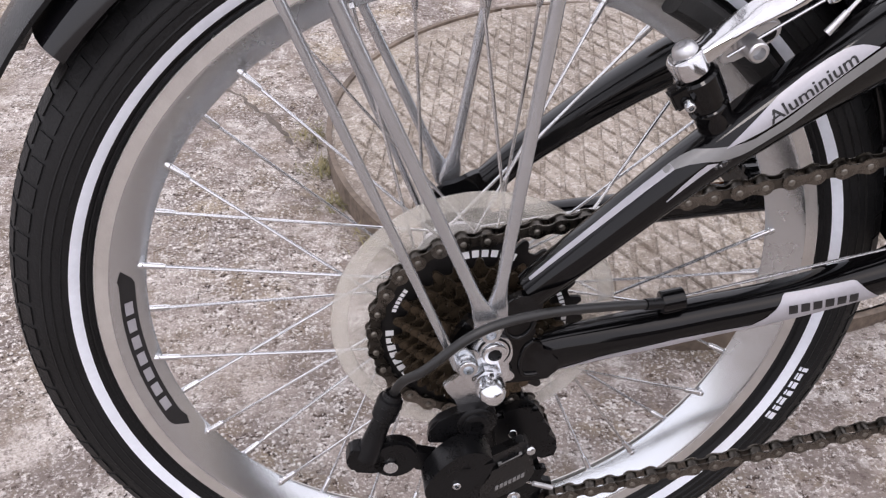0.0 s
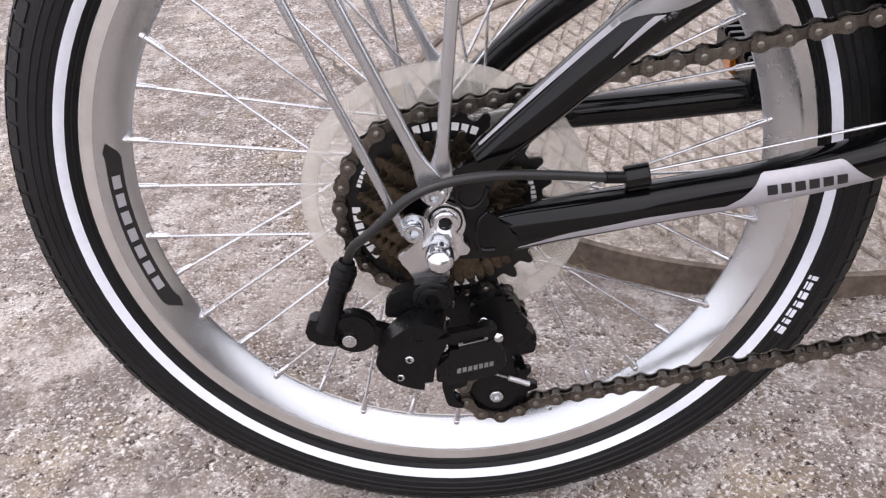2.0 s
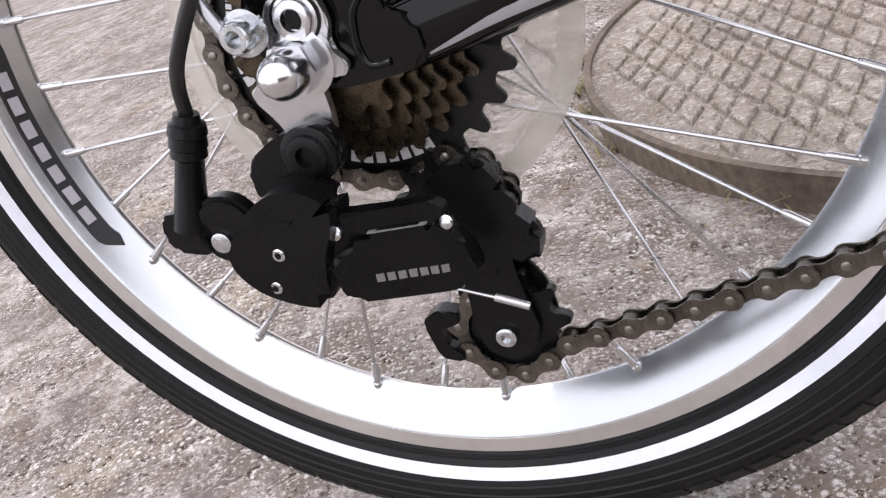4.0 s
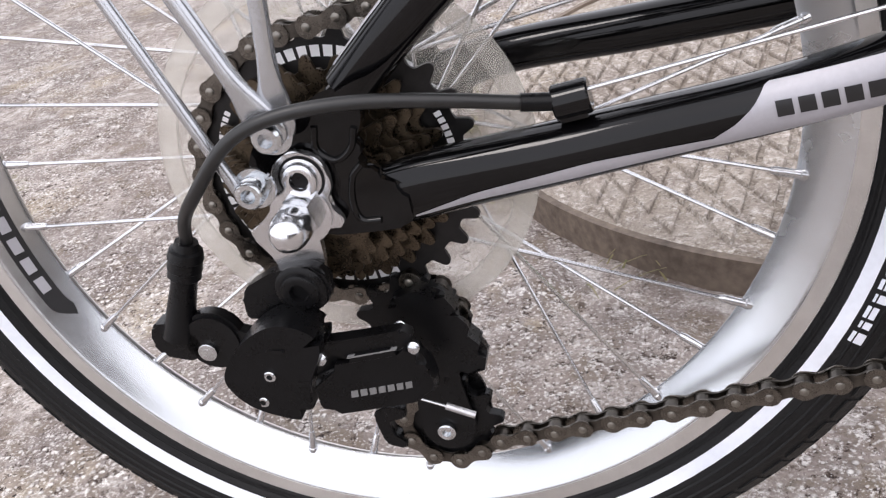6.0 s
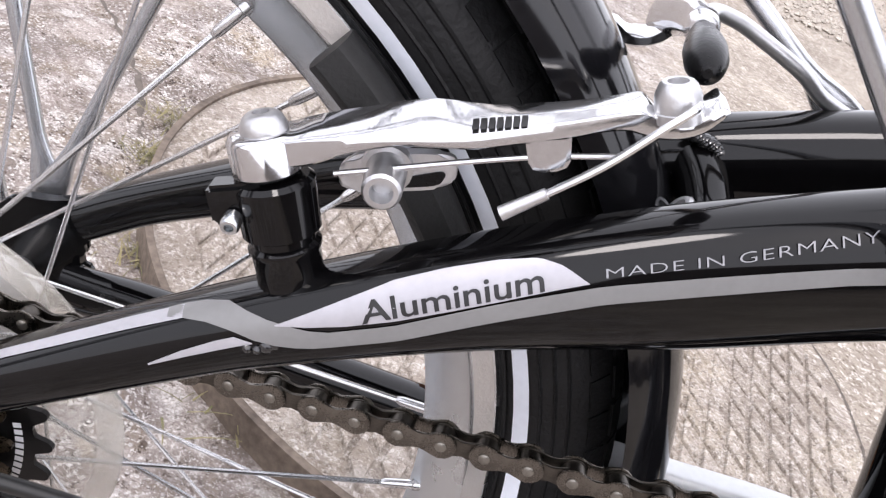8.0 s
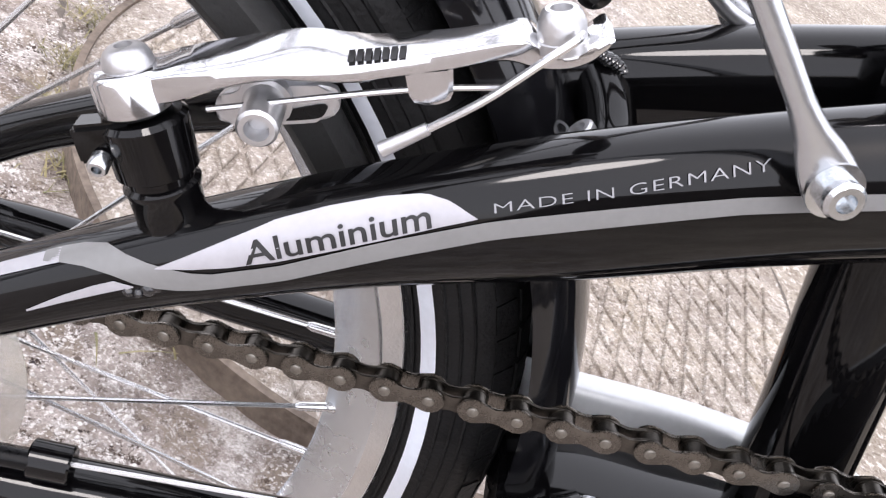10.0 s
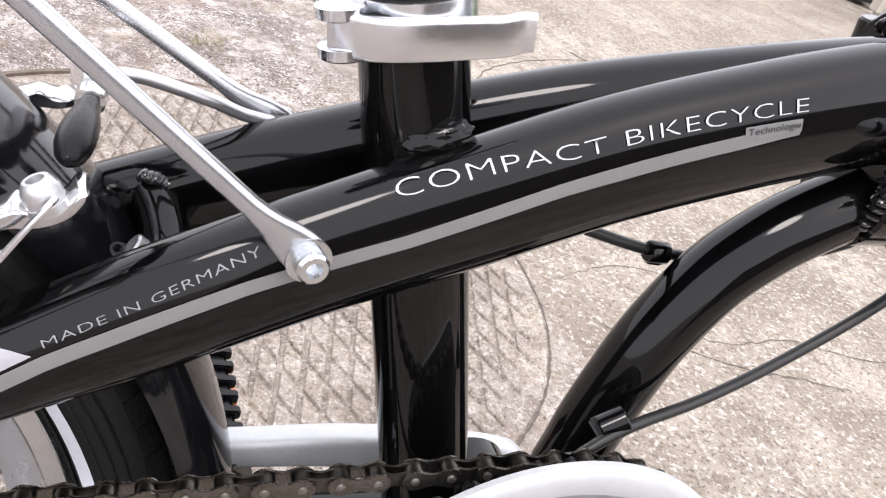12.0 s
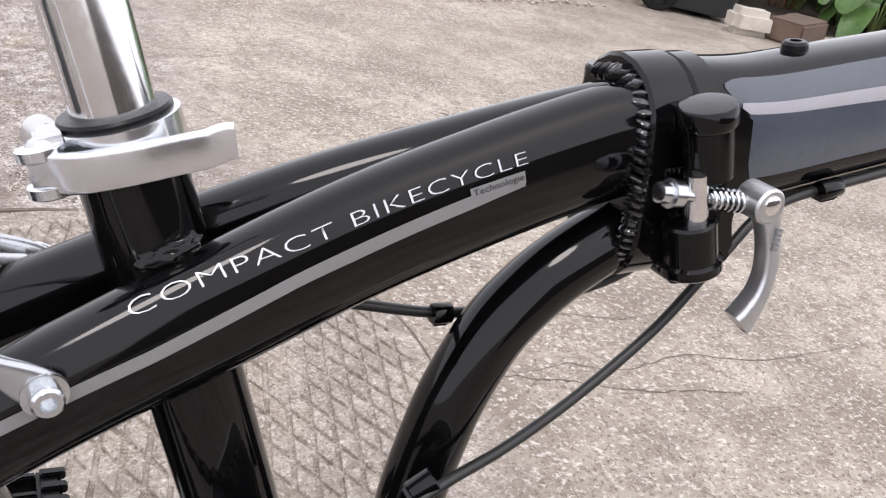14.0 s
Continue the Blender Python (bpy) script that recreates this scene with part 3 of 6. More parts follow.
def chain_line():
    """Places along the chain, pulley to sprocket to chainring and back to the lower pulley."""
    pts = []
    # from the upper pulley round the back of the large sprocket to its top
    for a in range(292, 97, -6):
        pts.append((CHAIN_R * math.cos(radians(a)), -0.0345, CHAIN_R * math.sin(radians(a))))
    # upper run to the chainring
    for k in range(1, 30):
        t = k / 30
        x = -0.006 + (0.345 + 0.006) * t
        pts.append((x, -0.0345 - (0.0395) * t, 0.0555 + (0.1335 - 0.0555) * t - 0.0025 * math.sin(math.pi * t)))
    for a in range(102, -92, -7):
        pts.append((RING_C.x + RING_R * math.cos(radians(a)), -0.074, RING_C.z + RING_R * math.sin(radians(a))))
    low_run = smooth_path([(RING_C.x - 0.012, -0.074, RING_C.z - RING_R), (0.330, -0.072, -0.0400), (0.280, -0.0665, -0.0670), (0.210, -0.059, -0.0880), (0.150, -0.053, -0.1035), (0.090, -0.0465, -0.1195), (0.044, -0.0415, -0.1310)], 5)
    pts += [tuple(p) for p in low_run]
    pulley = Vector((0.0232, 0, -0.1230))
    for a in range(-66, -200, -14):
        pts.append((pulley.x + 0.0205 * math.cos(radians(a)), -0.0385, pulley.z + 0.0205 * math.sin(radians(a))))
    up = Vector((0.0165, 0, -0.0715))
    for a in range(-30, 100, 14):
        pts.append((up.x + 0.021 * math.cos(radians(a)), -0.036, up.z + 0.021 * math.sin(radians(a))))
    pts.append(pts[0])
    return pts


def resample(pts, step):
    p = np.array(pts)
    s = np.r_[0, np.cumsum(np.linalg.norm(np.diff(p, axis=0), axis=1))]
    n = int(s[-1] / step)
    n -= n % 2
    return [Vector([np.interp(s[-1] * k / n, s, p[:, i]) for i in range(3)]) for k in range(n)]


def link_outline(length, r, waist):
    """A figure-of-eight plate between two pins."""
    out = []
    for k in range(10):
        a = radians(62 + 236 * k / 9)
        out.append((r * math.cos(a), r * math.sin(a)))
    out += [(length * 0.36, -waist * 1.04), (length * 0.5, -waist), (length * 0.64, -waist * 1.04)]
    for k in range(10):
        a = radians(-118 + 236 * k / 9)
        out.append((length + r * math.cos(a), r * math.sin(a)))
    out += [(length * 0.64, waist * 1.04), (length * 0.5, waist), (length * 0.36, waist * 1.04)]
    return out


P = 0.0127
outer_bm = bmesh.new()
for y in (0.0031, -0.0031):
    plate(outer_bm, link_outline(P, 0.0045, 0.0025), y - 0.0005, y + 0.0005, 0.00025)
plates = set(outer_bm.faces)
for x in (0, P):
    turned(outer_bm, (x, -0.0043, 0), (0, 1, 0), [(0, 0.0012), (0.0003, 0.0017), (0.0083, 0.0017), (0.0086, 0.0012)], 12)
for f in outer_bm.faces:
    f.material_index = 0 if f in plates else 1
inner_bm = bmesh.new()
for y in (0.002, -0.002):
    plate(inner_bm, link_outline(P, 0.0040, 0.0024), y - 0.0005, y + 0.0005, 0.00025)
for x in (0, P):
    cyl(inner_bm, (x, -0.0017, 0), (x, 0.0017, 0), 0.0038, segs=14)
chain = new("chain")
chain.parent = bike
meshes = {}
joints = resample(chain_line(), P)
for k, a in enumerate(joints):
    b = joints[(k + 1) % len(joints)]
    d = (b - a).normalized()
    side = Vector((0, 1, 0))
    up = d.cross(side).normalized()
    side = up.cross(d).normalized()
    m = Matrix((d, side, up)).transposed().to_4x4()
    kind = "outer_link" if k % 2 == 0 else "inner_link"
    if kind not in meshes:
        ob = part(kind, outer_bm if k % 2 == 0 else inner_bm, CHAIN_STEEL if k % 2 == 0 else INNER_STEEL, chain, "oily grey-brown chain link")
        ob.data.materials.append(PIN_STEEL)
        meshes[kind] = ob.data
    else:
        ob = new(kind, meshes[kind])
        ob.parent = chain
    ob.matrix_basis = Matrix.Translation(a) @ m

# ---- frame ----
frame_thing = new("bike_frame")
frame_thing.parent = bike
MAIN = [(0.022, -0.060, 0.040, 0.0095, 0.0088), (0.05, -0.060, 0.0645, 0.011, 0.0092), (0.10, -0.0575, 0.1045, 0.0125, 0.0112), (0.15, -0.054, 0.1385, 0.0135, 0.0138), (0.20, -0.0505, 0.1672, 0.0138, 0.0172), (0.25, -0.046, 0.1935, 0.0138, 0.0182), (0.30, -0.041, 0.2175, 0.014, 0.0203), (0.35, -0.0355, 0.2410, 0.0142, 0.0215), (0.40, -0.030, 0.2600, 0.0145, 0.0225), (0.447, -0.0255, 0.2755, 0.0148, 0.023), (0.466, -0.0245, 0.2805, 0.0148, 0.023)]


FAR_Y = [(0.0, 0.060), (0.05, 0.0565), (0.10, 0.0430), (0.15, 0.0290), (0.20, 0.0175), (0.25, 0.0110), (0.30, 0.0030), (0.35, -0.0065), (0.40, -0.0135), (0.466, -0.0210)]
FAR = [(x, float(np.interp(x, [p[0] for p in FAR_Y], [p[1] for p in FAR_Y])), z, a, b) for x, y, z, a, b in MAIN]
def drop_top(x):
    return float(np.interp(x, (0.25, 0.40, 0.466), (0.0, 0.0035, 0.0040)))


def drop_low(x):
    return float(np.interp(x, (0.10, 0.20, 0.30, 0.45), (0.0, 0.0040, 0.0050, 0.0060)))


main = Tube(MAIN, 2.5, top=drop_top, low=drop_low)
part("main_tube", main.bm(), BLACK_PAINT, frame_thing, "gloss black curved aluminium tube")
part("main_tube", Tube(FAR, 2.5, top=drop_top, low=drop_low).bm(), BLACK_PAINT, frame_thing, "gloss black curved aluminium tube")

STAY = [(0.022, -0.060, -0.0025, 0.0075, 0.0118), (0.040, -0.059, 0.0002, 0.0085, 0.0122), (0.060, -0.058, 0.0030, 0.0098, 0.0117), (0.09, -0.057, 0.0068, 0.0110, 0.0110), (0.12, -0.056, 0.0108, 0.0112, 0.0106), (0.16, -0.0555, 0.0163, 0.0112, 0.0102), (0.20, -0.054, 0.0236, 0.0112, 0.0108), (0.222, -0.0525, 0.0286, 0.0116, 0.0114), (0.245, -0.047, 0.0352, 0.0124, 0.0132), (0.268, -0.040, 0.0435, 0.0135, 0.0148)]
stay = Tube(STAY, 2.3)
part("chainstay", stay.bm(), BLACK_PAINT, frame_thing, "gloss black chainstay with silver decal")
FAR_STAY = [(0.022, 0.060, 0.003, 0.0075, 0.011), (0.06, 0.0535, 0.0130, 0.0098, 0.0096), (0.12, 0.050, 0.0172, 0.0102, 0.0100), (0.18, 0.047, 0.0215, 0.0102, 0.0101), (0.215, 0.037, 0.0275, 0.0108, 0.0105), (0.24, 0.018, 0.036, 0.0115, 0.011), (0.262, 0.002, 0.044, 0.013, 0.013)]
part("chainstay", Tube(FAR_STAY, 2.3).bm(), BLACK_PAINT, frame_thing, "gloss black chainstay")
part("yoke", sweep(bmesh.new(), smooth_path([(0.240, -0.0170, 0.034, 0.028, 0.011), (0.27, -0.0200, 0.0385, 0.030, 0.0165), (0.31, -0.0220, 0.042, 0.026, 0.0185), (0.37, -0.028, 0.050, 0.022, 0.019)]), 28, 2.2), BLACK_PAINT, frame_thing)
part("bottom_bracket_shell", turned(bmesh.new(), (RING_C.x, -0.069, RING_C.z), (0, 1, 0), [(0, 0.0205), (0.001, 0.0215), (0.071, 0.0215), (0.072, 0.0205)], 32), BLACK_PAINT, frame_thing)
SEAT_LOW, SEAT_TOP = Vector((0.3420, -0.030, 0.040)), Vector((0.2676, -0.018, 0.278))
part("seat_tube", cyl(bmesh.new(), SEAT_LOW, SEAT_LOW.lerp(SEAT_TOP, 0.97), 0.0181, segs=36), BLACK_PAINT, frame_thing, "gloss black seat tube")
DOWN = [(x, y, z, 0.0152, 0.0152) for x, y, z in ((0.482, -0.0205, 0.236), (0.4545, -0.022, 0.2195), (0.438, -0.022, 0.2052), (0.4235, -0.022, 0.1871), (0.4115, -0.022, 0.1603), (0.4050, -0.0225, 0.138), (0.3995, -0.023, 0.112), (0.3965, -0.024, 0.0932), (0.390, -0.026, 0.065), (0.384, -0.028, 0.048))]
part("down_tube", sweep(bmesh.new(), smooth_path(DOWN, 8), 32), BLACK_PAINT, frame_thing, "gloss black bent down tube")

# dropouts
for sgn in (-1, 1):
    out = rounded([(-0.020, 0.008), (-0.019, 0.020), (-0.009, 0.034), (0.004, 0.037), (0.016, 0.043), (0.027, 0.042), (0.027, 0.031), (0.021, 0.020), (0.025, 0.010), (0.037, 0.005), (0.037, -0.011), (0.020, -0.012), (0.006, -0.012), (-0.010, -0.007)], 0.3)
    y = -0.066 if sgn < 0 else 0.066
    part("dropout", plate(bmesh.new(), out, y - 0.0028, y + 0.0028, 0.0020), BLACK_PAINT, frame_thing, "black plate dropout")


# raised ribs cast on the drive-side dropout
part("dropout_rib", rod([(0.0093, -0.0690, 0.0304), (0.0081, -0.0690, 0.0219), (0.0139, -0.0690, 0.0173), (0.0205, -0.0690, 0.0210), (0.0235, -0.0690, 0.0285)], 0.0013, 10), BLACK_PAINT, frame_thing, "raised black rib on the dropout")
part("dropout_rib", rod([(0.0230, -0.0690, 0.0150), (0.0184, -0.0690, 0.0099), (0.0164, -0.0690, 0.0000), (0.0184, -0.0690, -0.0066), (0.0255, -0.0690, -0.0072)], 0.0013, 10), BLACK_PAINT, frame_thing, "raised black rib on the dropout")


def slab(bm, pts, dy, bevel=0.0):
    """A plate whose corners are (x, y, z), dy thick along y."""
    a = [bm.verts.new(p) for p in pts]
    b = [bm.verts.new((p[0], p[1] + dy, p[2])) for p in pts]
    faces = [bm.faces.new(a), bm.faces.new(b)]
    k = len(pts)
    for i in range(k):
        bm.faces.new((a[i], a[(i + 1) % k], b[(i + 1) % k], b[i]))
    if bevel:
        bmesh.ops.bevel(bm, geom=[e for f in faces for e in f.edges], offset=bevel, segments=2, affect="EDGES")
    return bm


def flat(outline, y):
    return [(x, y(x, z) if callable(y) else y, z) for x, z in outline]


# decals on the near tubes
def band(x0, x1, f_lo, f_hi, n=24):
    return [(x0 + (x1 - x0) * k / n, f_lo((k / n)), f_hi((k / n))) for k in range(n + 1)]


def lerp(a, b):
    return lambda u: a + (b - a) * u


# long grey line along the main tube, rising to the swoosh
def level(rows):
    """Heights h along x, read off between rows of (x, h)."""
    xs, hs = zip(*rows)
    return lambda x: float(np.interp(x, xs, hs))


def strip(x0, x1, low, high, n=30):
    lo, hi = level(low), level(high)
    return [(x, lo(x), hi(x)) for x in (x0 + (x1 - x0) * k / n for k in range(n + 1))]


main.decal("grey_stripe", strip(0.122, 0.4105, [(0.122, -0.33), (0.135, -0.38), (0.159, -0.16), (0.181, 0.0), (0.233, 0.03), (0.277, -0.11), (0.325, -0.10), (0.344, -0.14), (0.388, -0.15), (0.4105, -0.12)], [(0.122, 0.04), (0.135, -0.02), (0.159, 0.18), (0.181, 0.30), (0.233, 0.28), (0.277, 0.13), (0.325, 0.13), (0.344, 0.10), (0.388, 0.08), (0.4105, 0.10)], 60), STRIPE_GREY, frame_thing)
main.decal("grey_stripe", [(0.0885, 0.90, 0.985), (0.092, 0.84, 0.985), (0.097, 0.70, 0.975), (0.102, 0.44, 0.93), (0.106, 0.14, 0.74), (0.110, -0.08, 0.52), (0.114, -0.22, 0.31), (0.118, -0.30, 0.14), (0.122, -0.33, 0.04)], STRIPE_GREY, frame_thing)
main.decal("silver_panel", strip(0.1112, 0.1780, [(0.1112, 0.37), (0.118, 0.22), (0.1255, 0.12), (0.136, 0.08), (0.1485, 0.14), (0.1595, 0.22), (0.1705, 0.31), (0.178, 0.355)], [(0.1112, 0.39), (0.118, 0.50), (0.1265, 0.64), (0.1375, 0.80), (0.1485, 0.84), (0.1595, 0.84), (0.168, 0.80), (0.173, 0.66), (0.178, 0.365)], 36), SILVER_DECAL, frame_thing, label="silver decal panel")
main.decal("silver_arrow", [(0.0826, 0.00, 0.05), (0.0905, 0.03, 0.21), (0.098, 0.05, 0.29), (0.1022, 0.06, 0.30), (0.1056, 0.05, 0.08)], SILVER_DECAL, frame_thing)
main.decal("silver_line", [(0.026, 0.90, 0.97), (0.04, 0.90, 0.985), (0.06, 0.88, 0.985), (0.08, 0.86, 0.985), (0.092, 0.84, 0.98)], SILVER_DECAL, frame_thing)
write_on(main, "lettering", "Aluminium", 0.1295, 0.1685, level([(0.1295, 0.12), (0.1485, 0.19), (0.1685, 0.31)]), level([(0.1295, 0.56), (0.1485, 0.60), (0.1685, 0.70)]), BLACK_DECAL, frame_thing, eps=0.0006, bold=0.012)
write_on(main, "lettering", "MADE IN GERMANY", 0.1815, 0.2385, level([(0.18, 0.42), (0.208, 0.45), (0.2385, 0.60)]), level([(0.18, 0.555), (0.208, 0.585), (0.2385, 0.74)]), DIM_DECAL, frame_thing, bold=-0.012, spacing=1.1)
write_on(main, "lettering", "COMPACT BIKECYCLE", 0.2770, 0.4127, level([(0.277, 0.72), (0.305, 0.61), (0.333, 0.42), (0.375, 0.33), (0.4127, 0.24)]), level([(0.277, 0.91), (0.305, 0.81), (0.333, 0.63), (0.375, 0.54), (0.4127, 0.44)]), PALE_DECAL, frame_thing, bold=-0.020, spacing=1.06)
main.decal("grey_label", strip(0.3884, 0.4108, [(0.388, -0.01), (0.417, -0.08)], [(0.388, 0.20), (0.417, 0.13)], 6), STRIPE_GREY, frame_thing, eps=0.0005)
write_on(main, "lettering", "Technologie", 0.3893, 0.4100, level([(0.388, 0.03), (0.417, -0.04)]), level([(0.388, 0.17), (0.417, 0.10)]), BLACK_DECAL, frame_thing, eps=0.0008)
stay.decal("silver_panel", strip(0.1405, 0.2125, [(0.1405, -0.62), (0.16, -0.70), (0.2037, -0.76), (0.2125, -0.82)], [(0.1405, -0.36), (0.148, -0.05), (0.154, 0.36), (0.1591, 0.88), (0.1975, 0.72), (0.204, -0.02), (0.2125, -0.80)], 40), SILVER_DECAL, frame_thing, label="silver decal panel")
stay.decal("silver_line", strip(0.036, 0.2, [(0.036, -0.68), (0.06, -0.60), (0.10, -0.62), (0.14, -0.64), (0.2, -0.84)], [(0.036, -0.62), (0.06, -0.33), (0.10, -0.18), (0.14, -0.36), (0.2, -0.70)], 30), SILVER_DECAL, frame_thing)
# maker's name: plain dark bars
for j in range(6):
    x = 0.1602 + 0.0066 * j
    stay.decal("maker_mark", [(x, -0.14 - 0.05 * j, 0.36 - 0.05 * j), (x + 0.0049, -0.18 - 0.05 * j, 0.32 - 0.05 * j)], BLACK_DECAL, frame_thing, eps=0.0006)

# rim and tyre lettering
bm = bmesh.new()
cols = []
for k in range(41):
    u = k / 40
    a = radians(168.5 + 35.5 * u)
    mid, half = 0.1864, 0.0036 * min(1.0, (1 - abs(2 * u - 1)) * 9 + 0.04)
    skew = 0.003 * max(0.0, 1 - u * 12) - 0.003 * max(0.0, 1 - (1 - u) * 12)
    cols.append([bm.verts.new((r * math.cos(a), -0.0131 + 0.7733 * (0.1935 - r), r * math.sin(a))) for r in (mid + skew - half, mid + skew + half)])
for p, q in zip(cols, cols[1:]):
    bm.faces.new((p[0], p[1], q[1], q[0]))
part("rim_decal", bm, BLACK_DECAL, wheel, "black rim sticker")
# the sticker's word mark: plain silver bars
for j in range(7):
    am = 176.0 + 3.55 * j
    lathe_bm = lathe(bmesh.new(), [(0.1845, -0.00654), (0.1883, -0.00948)], 3, closed=False, a0=am - 1.25, a1=am + 1.25)
    part("rim_mark", lathe_bm, SILVER_DECAL, wheel)
# worn white maker's marks beside the tyre stripe stay plain bars
for k, (a, w) in enumerate(((-29.5, 1.1), (-27.8, 0.7), (-26.2, 1.2), (-24.4, 0.8), (-22.7, 1.0), (-20.9, 1.1), (-19.4, 0.6))):
    side_strip(0.2150 + 0.0004 * (k % 2), 0.2206 - 0.0006 * (k % 3), tyre_side, REFLEX, "sidewall_mark", wheel, a + 2 - w * 0.62, a + 2 + w * 0.62, segs=4)
# white marks on the largest sprocket: plain bars
for a, count, wide, r0, r1 in ((86, 7, 6.0, 0.0458, 0.0502), (-92, 7, 6.0, 0.0458, 0.0502), (196, 7, 6.0, 0.0458, 0.0502), (152, 6, 3.2, 0.0466, 0.0490), (5, 11, 3.4, 0.0466, 0.0494)):
    for j in range(count):
        am = a + wide * (j - (count - 1) / 2)
        bm = lathe(bmesh.new(), [(r0, -0.03530), (r1, -0.03530)], 2, closed=False, a0=am - wide * 0.36, a1=am + wide * 0.36)
        part("sprocket_mark", bm, WHITE_DECAL, freewheel)
for a in (97, 200, 150, 5, -92, 40, -40, 250):
    bm = bmesh.new()
    lathe(bm, [(0.0445, -0.0351), (0.0528, -0.0351)], 14, closed=False, a0=a - 25, a1=a + 25)
    part("sprocket_face", bm, SPROCKET_DARK, freewheel)

# axle, nut and hanger
part("hanger", plate(bmesh.new(), rounded([(-0.009, 0.019), (0.000, 0.0245), (0.010, 0.020), (0.012, 0.010), (0.0085, 0.003), (0.0135, -0.004), (0.011, -0.0075), (0.002, -0.0055), (0.002, -0.018), (-0.002, -0.037), (-0.014, -0.037), (-0.017, -0.018), (-0.025, -0.006), (-0.018, -0.002), (-0.012, 0.004)], 0.3, 3), -0.0735, -0.0700, 0.0006), STEEL, bike, "bright steel derailleur hanger plate")
hs = turned(bmesh.new(), (0.0017, -0.0733, 0.0136), (0, -1, 0), [(0, 0.0076), (0.0008, 0.0076), (0.0010, 0.0066), (0.0030, 0.0062), (0.0034, 0.0054), (0.0034, 0.0036), (0.0012, 0.0034)], 28)
hanger_screw = part("hanger_screw", hs, BRUSHED, bike, "plated socket screw")
# black insert: the shade inside the hexagon socket is put in as colour
part("socket", cyl(bmesh.new(), (0.0017, -0.0733, 0.0136), (0.0017, -0.0752, 0.0136), 0.0035, segs=6), PLASTIC, hanger_screw, "black insert for the shaded hexagon socket")
part("seal", turned(bmesh.new(), (0.0017, -0.0733, 0.0136), (0, -1, 0), [(0, 0.0086), (0.0005, 0.0086), (0.0005, 0.0070)], 28), PLASTIC, hanger_screw, "dark ring under the screw")
nut = bmesh.new()
cyl(nut, (-0.0019, -0.0735, 0), (-0.0019, -0.082, 0), 0.0088, segs=6)
turned(nut, (-0.0019, -0.0735, 0), (0, -1, 0), [(0, 0.0115), (0.0012, 0.0115), (0.0015, 0.009)], 24)
turned(nut, (-0.0019, -0.082, 0), (0, -1, 0), [(0, 0.0074), (0.005, 0.0074), (0.0080, 0.0069), (0.0104, 0.0058), (0.0120, 0.0042), (0.0129, 0.0022), (0.0132, 0.0003)], 28)
part("axle_nut", nut, BRUSHED, bike, "chromed domed axle nut")
part("axle_nut", turned(bmesh.new(), (0, 0.069, 0), (0, 1, 0), [(0, 0.009), (0.009, 0.009), (0.0095, 0.007), (0.016, 0.0055), (0.018, 0.001)], 24), CHROME, bike, "chromed domed axle nut")
bolt("rack_bolt", (-0.0134, -0.0785, 0.0142), (0, -1, 0), 0.0056, 0.0085, bike)
bolt("rack_bolt", (-0.0022, -0.0775, 0.0328), (0, -1, 0), 0.0056, 0.0075, bike)

# ---- rack struts and mudguard ----
carrier = new("rear_rack")
carrier.parent = bike


def strut(foot, aim, r, eye=0.0, name="strut"):
    """A rod whose foot is pressed flat round its bolt."""
    f, a = Vector(foot), Vector(aim)
    d = (a - f).normalized()
    rows = []
    if eye:
        for k, thick, half in ((-0.80, 0.0013, 0.52), (-0.70, 0.0018, 0.74), (-0.40, 0.0020, 0.93), (0.0, 0.0021, 0.98), (0.8, 0.0021, 0.93), (1.5, 0.0023, 0.80), (2.3, 0.0027, 0.58)):
            rows.append((*(f + d * eye * k), thick, eye * half))
        rows += [(*(f + d * eye * 3.0), r * 1.02, r * 1.12), (*(f + d * eye * 3.6), r, r)]
    else:
        rows += [(*f, r, r)]
    rows += [(*a, r, r)]
    bm = sweep(bmesh.new(), rows, 18, 2.6 if eye else 2.0)
    return part(name, bm, ROD, carrier, "silver-grey carrier strut")


strut((-0.018, -0.0815, 0.012), (-0.0885, -0.082, 0.205), 0.0023, name="mudguard_stay")
strut((-0.0885, -0.082, 0.205), (-0.150, -0.060, 0.345), 0.0023, name="mudguard_stay")
strut((-0.0022, -0.0805, 0.0345), (-0.072, -0.083, 0.216), 0.0030, 0.0068)
strut((-0.072, -0.083, 0.216), (-0.105, -0.075, 0.33), 0.0030)
strut((0.0005, -0.0778, 0.0360), (0.0245, -0.083, 0.216), 0.0030, 0.0068)
strut((0.0245, -0.083, 0.216), (0.045, -0.075, 0.35), 0.0030)
strut((-0.002, 0.0775, 0.034), (-0.070, 0.082, 0.20), 0.0030, 0.0068)
strut((-0.070, 0.082, 0.20), (-0.105, 0.075, 0.33), 0.0030)
strut((0.0005, 0.0745, 0.034), (0.032, 0.080, 0.19), 0.0030, 0.0068)
strut((0.032, 0.080, 0.19), (0.060, 0.075, 0.33), 0.0030)
strut((-0.018, 0.0815, 0.012), (-0.0885, 0.082, 0.205), 0.0023, name="mudguard_stay")
